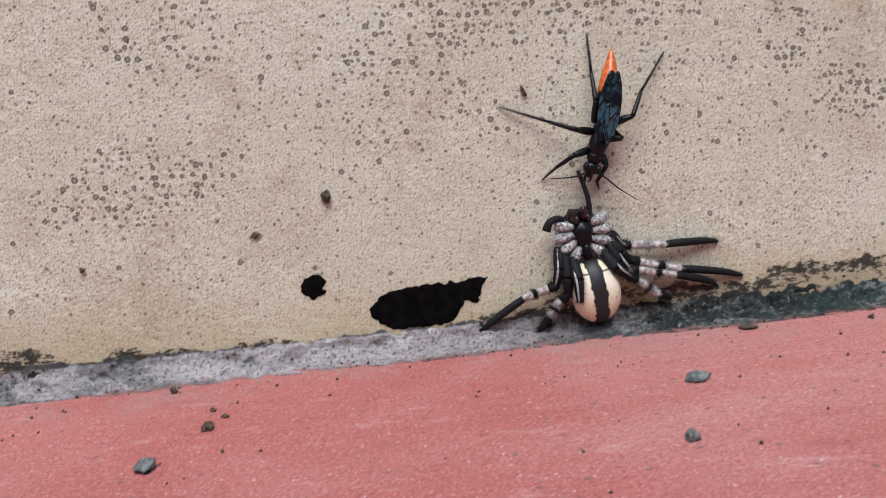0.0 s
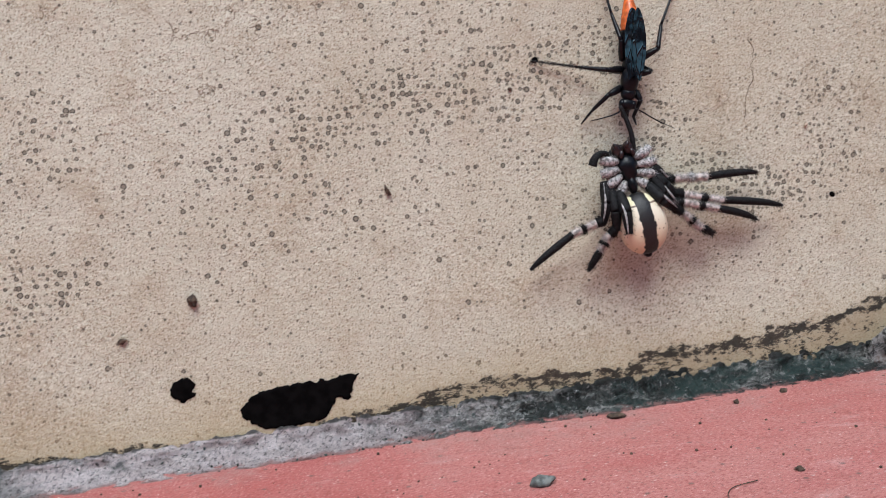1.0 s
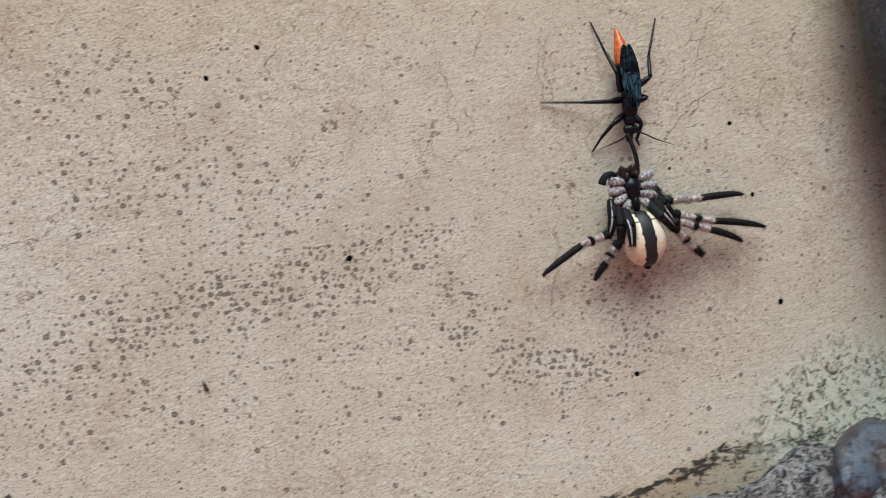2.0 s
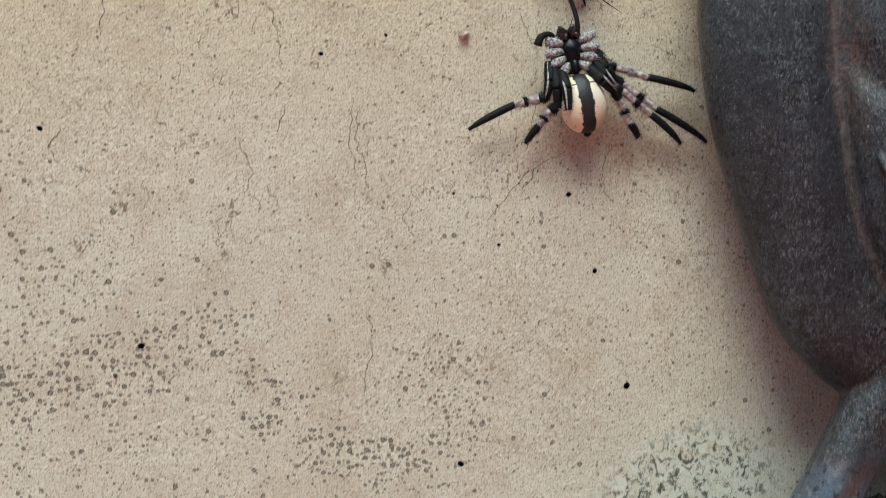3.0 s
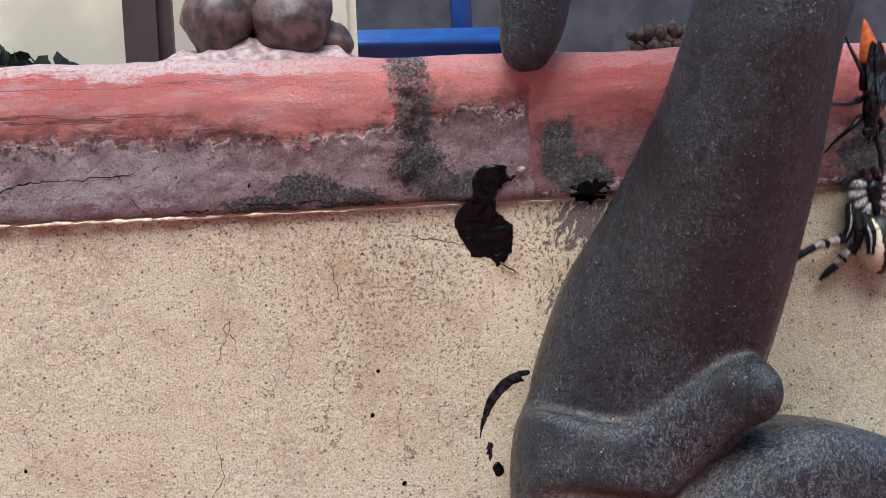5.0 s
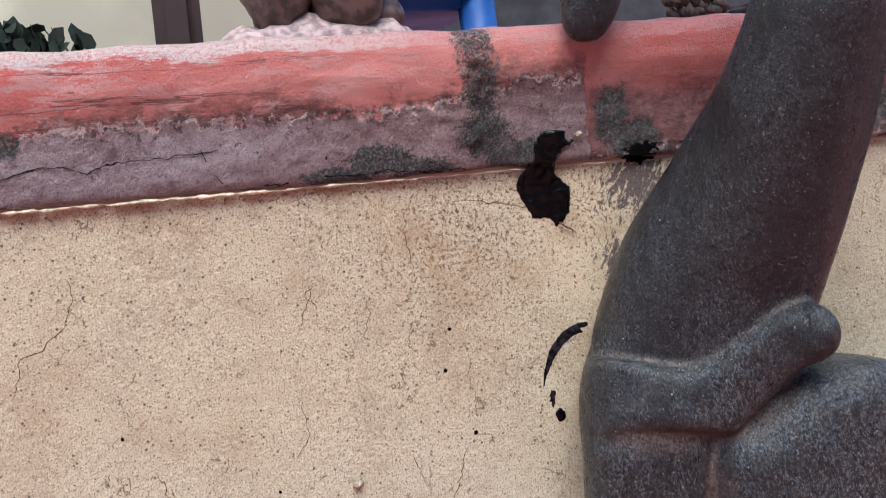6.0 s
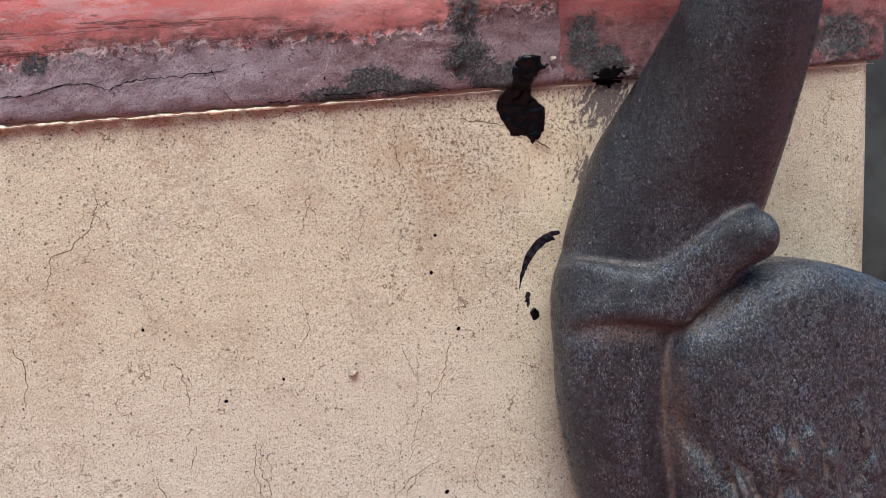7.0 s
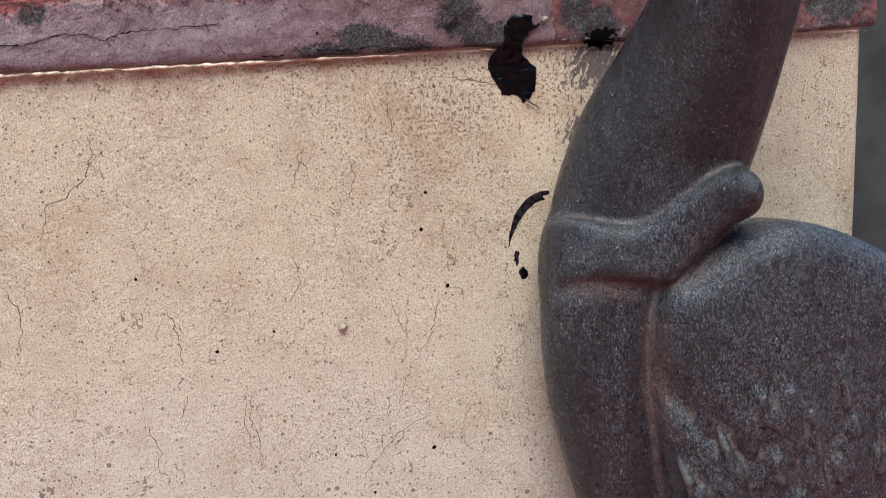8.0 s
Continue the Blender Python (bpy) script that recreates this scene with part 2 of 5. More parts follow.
def floor_material():
    n = Nodes("worn red floor paint", 0.55, spec=0.4)
    x, y = n.axis("X"), n.axis("Y")
    face = n.flat("X", "Y")
    big = n.noise(0.022, 5, 0.6)
    col = n.mix(n.ramp(big, 0.35, 0.68), (0.41, 0.108, 0.096), (0.46, 0.158, 0.143))
    streak = n.noise(0.05, 5, 0.6, co=n.stretch(4.5, 1, 1, turn=(0, 0, 6)))
    col = n.mix(n.ramp(streak, 0.46, 0.70, 0, 0.55), col, (0.50, 0.23, 0.20))
    grain = n.noise(1.6, 4, 0.7)
    col = n.mix(n.ramp(grain, 0.51, 0.64, 0, 0.8), col, (0.29, 0.075, 0.064))
    col = n.mix(n.ramp(grain, 0.45, 0.32, 0, 0.65), col, (0.60, 0.30, 0.27))
    scuff = n.noise(0.16, 7, 0.75, co=n.stretch(3.0, 1, 1, turn=(0, 0, -8)))
    col = n.mix(n.ramp(scuff, 0.56, 0.66, 0, 0.5), col, (0.58, 0.33, 0.30))
    col = n.mix(n.ramp(scuff, 0.42, 0.34, 0, 0.4), col, (0.28, 0.075, 0.066))
    for scale, limit, keep, ink in ((0.6, 0.15, 0.84, (0.66, 0.45, 0.40)), (1.1, 0.22, 0.84, (0.70, 0.46, 0.42)), (1.0, 0.20, 0.80, (0.17, 0.05, 0.042)), (0.6, 0.15, 0.76, (0.11, 0.05, 0.042)), (0.20, 0.06, 0.72, (0.75, 0.62, 0.56)), (0.11, 0.07, 0.6, (0.12, 0.08, 0.07))):
        d = n.cells(scale, plane=face)
        pick = n.axis("X", n.cells(scale, out="Color", plane=face))
        dot = n.calc("MULTIPLY", n.ramp(d, limit, limit * 0.5), n.calc("GREATER_THAN", pick, keep))
        col = n.mix(n.calc("MULTIPLY", dot, 0.75), col, ink)
    dust = n.calc("MULTIPLY", n.ramp(n.noise(0.06, 6, 0.7), 0.46, 0.66), n.ramp(y, -42, -4))
    col = n.mix(n.calc("MULTIPLY", dust, 0.42), col, (0.36, 0.26, 0.23))
    nor = n.bump(grain, 0.8, 0.0005, n.bump(scuff, 0.5, 0.0010, n.bump(streak, 0.25, 0.0012)))
    return n.done(col, n.ramp(grain, 0.3, 0.7, 0.45, 0.7), nor)


def cove_material():
    n = Nodes("mossy grey mortar fillet", 0.85, spec=0.2)
    x, z, y = n.axis("X"), n.axis("Z"), n.axis("Y")
    a = n.noise(0.10, 8, 0.74, co=n.stretch(2.6, 1, 1))
    pale = n.mix(n.ramp(a, 0.38, 0.60), (0.56, 0.47, 0.46), (0.82, 0.72, 0.71))
    dark = n.mix(n.ramp(a, 0.44, 0.58), (0.045, 0.050, 0.047), (0.42, 0.41, 0.385))
    side = n.calc("ADD", x, n.calc("MULTIPLY_ADD", n.noise(0.03, 5, 0.7), 120.0, -60.0))
    col = n.mix(n.ramp(side, -20, 35), pale, dark)
    moss = n.calc("MULTIPLY", n.ramp(n.noise(0.05, 7, 0.75, co=n.stretch(1.6, 1, 1)), 0.49, 0.60), n.ramp(side, -40, 40, 0.5, 0.65))
    col = n.mix(moss, col, (0.050, 0.085, 0.080))
    grit = n.noise(0.62, 7, 0.78, warp=0.6)
    col = n.mix(n.calc("MULTIPLY", n.ramp(grit, 0.49, 0.58), n.ramp(side, -20, 40, 0.25, 0.88)), col, (0.030, 0.033, 0.031))
    col = n.mix(n.ramp(grit, 0.44, 0.36, 0, 0.7), col, (0.66, 0.62, 0.60))
    pit = n.noise(1.3, 5, 0.75)
    col = n.mix(n.ramp(pit, 0.53, 0.60, 0, 0.75), col, (0.10, 0.09, 0.088))
    green = n.calc("MULTIPLY", n.ramp(n.noise(0.035, 5, 0.7, co=n.stretch(1.6, 1, 1)), 0.53, 0.60), n.ramp(grit, 0.40, 0.55, 0.35, 0.9))
    col = n.mix(green, col, (0.055, 0.085, 0.078))
    # dark joint against the plaster
    rise = n.calc("SUBTRACT", z, n.calc("MULTIPLY_ADD", x, 0.046, 7.4))
    joint = n.ramp(n.calc("ADD", rise, n.calc("MULTIPLY", n.noise(0.25, 5), 2.0)), 6.0, 6.5)
    col = n.mix(n.calc("MULTIPLY", joint, 0.85), col, (0.045, 0.045, 0.042))
    # red floor paint lapping over the toe
    lap = n.ramp(n.calc("ADD", rise, n.calc("MULTIPLY", n.noise(0.2, 6, 0.7), 2.4)), 1.75, 1.1)
    col = n.mix(n.calc("MULTIPLY", lap, 0.7), col, (0.42, 0.20, 0.18))
    return n.done(col, normal=n.bump(pit, 1.0, 0.0012, n.bump(grit, 1.0, 0.0024, n.bump(a, 0.7, 0.002))))


def coping_material():
    n = Nodes("red coping paint worn to purple mortar", 0.5, spec=0.45)
    x, z = n.axis("X"), n.axis("Z")
    ragged = n.noise(0.055, 7, 0.72)
    edge = n.calc("MULTIPLY_ADD", ragged, 12.0, 240.2)
    edge = n.calc("ADD", edge, n.ramp(x, 130, 158, 0.0, 4.2))
    # worn paint reaches almost to the plaster past the old patch
    edge = n.calc("SUBTRACT", edge, n.ramp(n.calc("ADD", x, n.calc("MULTIPLY", n.noise(0.22, 6, 0.75), 5.0)), 178.6, 180.2, 0.0, 19.0))
    # paint survives lower down away from the old seam
    edge = n.calc("SUBTRACT", edge, n.calc("MULTIPLY", n.ramp(n.noise(0.35, 5, 0.7), 0.45, 0.65), 2.6))
    high = n.calc("SUBTRACT", z, edge)
    red = n.mix(n.ramp(n.noise(0.05, 4, 0.6, co=n.stretch(5, 1, 1)), 0.36, 0.66), (0.66, 0.145, 0.122), (0.76, 0.285, 0.245))
    red = n.mix(n.ramp(n.noise(0.35, 5, 0.7, co=n.stretch(3.5, 1, 1)), 0.50, 0.66, 0, 0.6), red, (0.60, 0.29, 0.26))
    # brown wear and long scratches in the lower part of the paint
    red = n.mix(n.calc("MULTIPLY", n.ramp(n.noise(0.09, 7, 0.75, co=n.stretch(2.5, 1, 1)), 0.42, 0.54), n.ramp(n.calc("ADD", high, n.calc("MULTIPLY", n.noise(0.07, 4), 6.0)), 12.0, 4.0)), red, (0.25, 0.105, 0.092))
    # older, darker paint past the patch
    wear = n.calc("ADD", z, n.calc("MULTIPLY", n.noise(0.18, 7, 0.75), 12.0))
    old = n.calc("MULTIPLY", n.ramp(x, 170, 180), n.ramp(wear, 261.5, 249))
    red = n.mix(n.calc("MULTIPLY", old, 0.95), red, n.mix(n.ramp(n.noise(0.45, 6, 0.75), 0.42, 0.58), (0.13, 0.060, 0.056), (0.25, 0.105, 0.098)))
    drag = n.calc("MULTIPLY", n.ramp(n.noise(0.24, 8, 0.80, co=n.stretch(5, 1, 1.2)), 0.50, 0.56), n.ramp(x, 140, 110, 0.12, 0.62))
    red = n.mix(drag, red, (0.70, 0.40, 0.37))
    scratch = n.ramp(n.calc("ABSOLUTE", n.calc("SUBTRACT", n.noise(0.05, 6, 0.62, co=n.stretch(9, 1, 0.55)), 0.5)), 0.010, 0.003)
    red = n.mix(n.calc("MULTIPLY", scratch, n.ramp(x, 140, 70, 0.1, 0.75)), red, (0.12, 0.045, 0.040))
    mort = n.mix(n.ramp(n.noise(0.12, 6, 0.65), 0.38, 0.64), n.mix(n.ramp(x, 130, 80), (0.46, 0.285, 0.285), (0.58, 0.42, 0.44)), n.mix(n.ramp(x, 130, 80), (0.58, 0.40, 0.40), (0.74, 0.575, 0.60)))
    grit = n.noise(0.9, 6, 0.72, warp=0.6)
    mort = n.mix(n.ramp(grit, 0.56, 0.63, 0, 0.62), mort, (0.20, 0.12, 0.125))
    mort = n.mix(n.ramp(n.noise(1.7, 4, 0.7), 0.53, 0.60, 0, 0.5), mort, (0.22, 0.135, 0.14))
    mort = n.mix(n.ramp(n.noise(1.1, 4, 0.7), 0.45, 0.37, 0, 0.5), mort, (0.78, 0.62, 0.62))
    mort = n.mix(n.ramp(grit, 0.45, 0.34, 0, 0.65), mort, (0.64, 0.49, 0.50))
    col = n.mix(n.ramp(high, -0.7, 0.7), mort, red)
    lip = n.calc("MULTIPLY", n.ramp(high, -2.6, -0.2), n.ramp(high, 2.4, 0.2))
    col = n.mix(n.calc("MULTIPLY", lip, n.ramp(n.noise(0.30, 6, 0.75), 0.46, 0.55)), col, (0.085, 0.045, 0.042))
    col = n.mix(n.calc("MULTIPLY", lip, n.ramp(n.noise(0.26, 6, 0.75), 0.55, 0.62)), col, (0.66, 0.48, 0.44))
    # pale flaked rim where the paint ends
    rim = n.calc("MULTIPLY", n.ramp(n.calc("ABSOLUTE", n.calc("ADD", high, 0.3)), 0.75, 0.3), n.ramp(n.noise(0.12, 6, 0.72), 0.46, 0.54))
    col = n.mix(n.calc("MULTIPLY", rim, 0.85), col, (0.78, 0.58, 0.53))
    # chalky scuffs on the upper edge
    streaky = n.noise(0.30, 8, 0.80, co=n.stretch(5, 1, 1))
    scuff = n.ramp(n.calc("ADD", streaky, n.ramp(z, 254.5, 263.2, -0.22, 0.16)), 0.47, 0.55)
    scuff = n.calc("MULTIPLY", scuff, n.ramp(n.noise(1.1, 5, 0.75), 0.38, 0.54, 0.35, 1.0))
    col = n.mix(n.calc("MULTIPLY", scuff, n.ramp(x, 150, 100, 0.22, 0.92)), col, (0.82, 0.68, 0.64))
    # green-black algae at the seam and along the lower edge
    seam = n.calc("MAXIMUM", n.blob(149.5, 256, 7.5, 28, 4), n.blob(151, 238.5, 11, 9))
    for bx, bz, rx, rz in ((126, 234.5, 13, 6), (116, 231.6, 14, 3.5), (135, 232, 14, 4), (183.5, 241, 7, 12), (189, 235, 11, 8), (160, 233, 14, 7), (46, 243.5, 5, 4), (262, 238, 16, 10), (232, 234, 14, 8)):
        seam = n.calc("MAXIMUM", seam, n.blob(bx, bz, rx, rz))
    algae = n.ramp(n.calc("MULTIPLY_ADD", seam, 0.74, n.calc("MULTIPLY", n.noise(0.34, 8, 0.90, warp=0.8), 1.5)), 0.97, 1.10)
    algae = n.calc("MULTIPLY", algae, n.ramp(n.noise(1.5, 5, 0.8), 0.38, 0.52, 0.32, 1.0))
    col = n.mix(n.calc("MULTIPLY", algae, 0.92), col, n.mix(n.ramp(n.noise(0.6, 6, 0.75, warp=1.0), 0.46, 0.66), (0.016, 0.036, 0.034), n.mix(n.ramp(z, 250, 258), (0.13, 0.18, 0.16), (0.10, 0.21, 0.21))))
    specks = n.calc("MULTIPLY", n.ramp(n.noise(0.5, 5, 0.75), 0.62, 0.68), n.ramp(high, 6, -1))
    col = n.mix(n.calc("MULTIPLY", specks, 0.8), col, (0.05, 0.035, 0.035))
    rough = n.ramp(high, -1, 1, 0.85, 0.25)
    step = n.ramp(high, -0.6, 0.6)
    rugged = n.calc("MULTIPLY", grit, n.calc("SUBTRACT", 1.15, step))
    nor = n.bump(n.calc("MULTIPLY", n.noise(1.5, 5, 0.7), n.calc("MULTIPLY_ADD", step, -0.55, 1.1)), 1.0, 0.0013, n.bump(rugged, 1.0, 0.0026, n.bump(n.calc("MULTIPLY", n.noise(0.33, 7, 0.72), n.calc("SUBTRACT", 1.2, step)), 1.0, 0.0040, n.bump(step, 0.9, 0.0007, n.bump(ragged, 0.6, 0.002)))))
    return n.done(col, rough, nor)


def statue_material():
    n = Nodes("black weathered cast cement", 0.4, spec=0.3)
    n.b.inputs["Coat Weight"].default_value = 0.38
    n.b.inputs["Coat Roughness"].default_value = 0.28
    z = n.axis("Z")
    big = n.noise(0.035, 5, 0.6)
    col = n.mix(n.ramp(big, 0.35, 0.68), (0.0075, 0.0085, 0.0115), (0.0125, 0.0135, 0.017))
    rust = n.calc("MULTIPLY", n.ramp(n.noise(0.06, 6, 0.7), 0.54, 0.70), 0.28)
    col = n.mix(rust, col, (0.024, 0.018, 0.0155))
    geo = n.t.nodes.new("ShaderNodeNewGeometry")
    fine = n.noise(0.5, 6, 0.76, co=n.stretch(1, 1, 1.6))
    sand = n.noise(1.7, 5, 0.74, co=n.stretch(1, 1, 1.5))
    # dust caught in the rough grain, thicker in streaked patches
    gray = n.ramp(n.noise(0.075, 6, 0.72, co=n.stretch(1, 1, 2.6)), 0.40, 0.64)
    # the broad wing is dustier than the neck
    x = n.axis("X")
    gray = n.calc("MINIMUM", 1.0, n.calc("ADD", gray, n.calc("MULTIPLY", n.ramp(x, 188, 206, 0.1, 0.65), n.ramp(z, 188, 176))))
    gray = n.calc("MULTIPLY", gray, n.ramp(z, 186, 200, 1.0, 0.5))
    # upward faces paled through the dust mask, standing in for sky sheen
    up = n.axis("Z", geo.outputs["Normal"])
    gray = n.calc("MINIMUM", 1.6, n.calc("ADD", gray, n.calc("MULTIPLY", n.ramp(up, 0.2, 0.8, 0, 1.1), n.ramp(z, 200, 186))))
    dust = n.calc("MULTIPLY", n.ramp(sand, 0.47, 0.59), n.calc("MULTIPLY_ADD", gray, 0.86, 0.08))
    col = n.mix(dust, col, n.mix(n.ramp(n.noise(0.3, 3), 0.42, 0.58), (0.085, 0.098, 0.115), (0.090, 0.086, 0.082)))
    col = n.mix(n.ramp(fine, 0.49, 0.40, 0, 0.85), col, (0.0025, 0.0025, 0.003))
    # rubbed ridges paled, with sky highlights painted on their edges; grooves hold brown dust
    ridge = n.calc("MULTIPLY", n.ramp(geo.outputs["Pointiness"], 0.517, 0.56), n.ramp(fine, 0.36, 0.52))
    col = n.mix(n.calc("MULTIPLY", ridge, 0.5), col, (0.17, 0.145, 0.125))
    hollow = n.calc("MULTIPLY", n.ramp(geo.outputs["Pointiness"], 0.493, 0.458), n.ramp(sand, 0.36, 0.52))
    col = n.mix(n.calc("MULTIPLY", hollow, 0.85), col, (0.13, 0.098, 0.080))
    for scale, limit, keep, ink in ((0.34, 0.09, 0.84, (0.46, 0.44, 0.40)), (0.8, 0.16, 0.86, (0.24, 0.23, 0.22)), (0.5, 0.12, 0.84, (0.13, 0.075, 0.055))):
        d = n.cells(scale)
        pick = n.axis("X", n.cells(scale, out="Color"))
        dot = n.calc("MULTIPLY", n.ramp(d, limit, limit * 0.5), n.calc("GREATER_THAN", pick, keep))
        col = n.mix(n.calc("MULTIPLY", dot, 0.85), col, ink)
    # crisp grey grit, denser where the dust and the painted sheen lie
    speck = n.noise(2.6, 4, 0.78, co=n.stretch(1, 1, 1.7), warp=0.5)
    col = n.mix(n.calc("MULTIPLY", n.ramp(speck, 0.585, 0.625), n.calc("MULTIPLY_ADD", gray, 0.45, 0.22)), col, (0.27, 0.275, 0.285))
    col = n.mix(n.calc("MULTIPLY", n.ramp(n.noise(0.95, 6, 0.8, co=n.stretch(1, 1, 1.5), warp=0.4), 0.61, 0.65), 0.6), col, (0.30, 0.27, 0.24))
    # brown dust settled in the groove under the strap and along the wing's seam
    groove = n.calc("MAXIMUM", n.blob(181, 168.5, 19, 5.5), n.calc("MAXIMUM", n.blob(191.5, 146, 5, 30, 2), n.blob(201, 173.5, 15, 4.5, 40)))
    brown = n.calc("MULTIPLY", n.ramp(groove, 0.05, 0.8), n.ramp(n.noise(1.3, 6, 0.80, warp=0.3), 0.48, 0.58, 0.08, 0.8))
    col = n.mix(brown, col, (0.15, 0.088, 0.064))
    # blue and red-brown paint left on the feet
    feet = n.ramp(z, 58, 50)
    paint = n.mix(n.ramp(n.noise(0.10, 6, 0.7), 0.44, 0.58), (0.075, 0.050, 0.045), (0.085, 0.11, 0.145))
    paint = n.mix(n.ramp(n.noise(0.22, 5, 0.7), 0.55, 0.63), paint, (0.20, 0.19, 0.19))
    paint = n.mix(n.ramp(n.noise(0.5, 6, 0.75), 0.52, 0.60), paint, (0.022, 0.018, 0.018))
    col = n.mix(n.calc("MULTIPLY", feet, 0.85), col, paint)
    nor = n.bump(sand, 0.85, 0.0005, n.bump(fine, 0.6, 0.0006, n.bump(n.noise(0.2, 4, 0.55), 0.4, 0.0012)))
    n.t.links.new(n.bump(sand, 0.5, 0.0004, n.bump(n.noise(0.2, 4, 0.55), 0.6, 0.0014)), n.b.inputs["Coat Normal"])
    polish = n.calc("MULTIPLY", n.ramp(n.blob(213, 193, 12, 11), 0.1, 0.6), 0.12)
    return n.done(col, n.calc("SUBTRACT", n.ramp(n.noise(0.3, 5, 0.65), 0.35, 0.68, 0.26, 0.42), polish), nor)


def mound_material():
    n = Nodes("crusted grey cement with black lichen", 0.9, spec=0.15)
    a = n.noise(0.12, 7, 0.72)
    col = n.mix(n.ramp(a, 0.38, 0.60), (0.22, 0.205, 0.20), (0.58, 0.54, 0.52))
    grit = n.noise(0.42, 8, 0.80, warp=0.6)
    col = n.mix(n.ramp(grit, 0.47, 0.54, 0, 0.92), col, (0.028, 0.028, 0.027))
    col = n.mix(n.ramp(n.noise(0.2, 6, 0.7), 0.58, 0.66, 0, 0.6), col, (0.20, 0.11, 0.085))
    return n.done(col, normal=n.bump(grit, 1.0, 0.002, n.bump(a, 0.8, 0.004)))


MOUND = mound_material()
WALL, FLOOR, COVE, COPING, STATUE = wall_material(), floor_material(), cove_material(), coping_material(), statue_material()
TAR = plain("shiny black tar", (0.002, 0.002, 0.0025), 0.13, 0.3, 0.45, 1.0, spec=0.2)
DRY = plain("thin dried purple-black paint", (0.016, 0.012, 0.016), 0.8, 0.9, 0.7, 0.5, spec=0.1)
PAINT = plain("dull black paint", (0.0035, 0.003, 0.003), 0.9, 0.4, 0.5, 0.4, spec=0.03)
STONE = plain("grey stone chip", (0.12, 0.125, 0.115), 0.85, 0.45, 0.9, 0.6)
DIRT = plain("brown dirt crumb", (0.07, 0.045, 0.03), 0.9, 0.5, 1.2, 0.6)
HUSK = plain("dry tan husk", (0.42, 0.34, 0.25), 0.8, 0.4, 0.9, 0.5)
WASP = plain("blue-black chitin", (0.003, 0.003, 0.0045), 0.3, 0.4, 1.6, 0.3, spec=0.25)
ORANGE = plain("glossy orange chitin", (0.60, 0.125, 0.022), 0.27, 0.3, 0.7, 0.15)
DARKLEG = plain("dark spider hair", (0.008, 0.0075, 0.008), 0.6, 0.5, 1.8, 0.6, spec=0.2)
GREYLEG = plain("grey spider hair", (0.36, 0.34, 0.33), 0.85, 0.65, 1.8, 0.9)
WHITELEG = plain("pale spider hair", (0.46, 0.40, 0.37), 0.85, 0.5, 1.0, 0.7)
REDBROWN = plain("red-brown chitin", (0.018, 0.007, 0.006), 0.35, 0.4, 1.2, 0.3)


def wing_material():
    n = Nodes("smoky iridescent wing", 0.25, metal=0.35)
    vein = n.cells(0.75, "DISTANCE_TO_EDGE", co=n.stretch(1, 1, 5.0))
    tone = n.mix(n.ramp(n.noise(0.35, 3), 0.40, 0.62), (0.005, 0.007, 0.010), (0.045, 0.095, 0.12))
    col = n.mix(n.ramp(vein, 0.07, 0.02), tone, (0.006, 0.006, 0.007))
    return n.done(col, normal=n.bump(n.ramp(vein, 0.09, 0.02), 0.5, 0.0002))


def belly_material():
    n = Nodes("cream spider abdomen with a black stripe", 0.5, spec=0.45)
    x, z = n.axis("X"), n.axis("Z")
    wob = n.calc("MULTIPLY_ADD", n.noise(0.9, 5), 1.0, -0.5)
    stripe = n.ramp(n.calc("ABSOLUTE", n.calc("ADD", x, n.calc("MULTIPLY", wob, 1.7))), 1.75, 1.45)
    cream = n.mix(n.ramp(z, -9.5, -16.5), (0.80, 0.71, 0.55), (0.72, 0.55, 0.36))
    cream = n.mix(n.ramp(n.noise(0.5, 4), 0.5, 0.75, 0, 0.3), cream, (0.60, 0.45, 0.30))
    d = n.cells(1.1)
    cream = n.mix(n.calc("MULTIPLY", n.ramp(d, 0.24, 0.12), n.calc("GREATER_THAN", n.axis("X", n.cells(1.1, out="Color")), 0.45)), cream, (0.16, 0.08, 0.04))
    # pale book-lung covers ahead of the fold
    cream = n.mix(n.ramp(z, -7.6, -7.1), cream, (0.78, 0.70, 0.45))
    fold = n.calc("MULTIPLY", n.ramp(n.calc("ABSOLUTE", n.calc("ADD", z, 7.7)), 0.28, 0.1), 0.85)
    col = n.mix(fold, cream, (0.10, 0.05, 0.03))
    col = n.mix(stripe, col, (0.012, 0.010, 0.010))
    return n.done(col, normal=n.bump(n.noise(1.6, 4), 0.35, 0.0003))


WING, BELLY = wing_material(), belly_material()


# ---- mesh helpers (all shapes in millimetres) ----
def mesh_of(bm, name, material, smooth=True):
    bmesh.ops.recalc_face_normals(bm, faces=bm.faces)
    me = bpy.data.meshes.new(name)
    bm.transform(Matrix.Scale(MM, 4))
    bm.to_mesh(me)
    bm.free()
    for p in me.polygons:
        p.use_smooth = smooth
    if material:
        me.materials.append(material)
    return me


def part(name, bm, material, parent=None, label="", smooth=True, at=None):
    ob = new(name, mesh_of(bm, name, material, smooth))
    ob.parent = parent
    if at is not None:
        ob.matrix_basis = at
    return tagged(ob, label)


def thing(name, label, category, at=None, group="", kind=""):
    ob = new(name)
    ob.empty_display_size = 0.005
    if at is not None:
        ob.matrix_world = at
    return tagged(ob, label, category, group, kind)


def boxed(value, power):
    """Flattens a circle towards a square for powers under 1."""
    return value if power == 1.0 else math.copysign(abs(value) ** power, value)


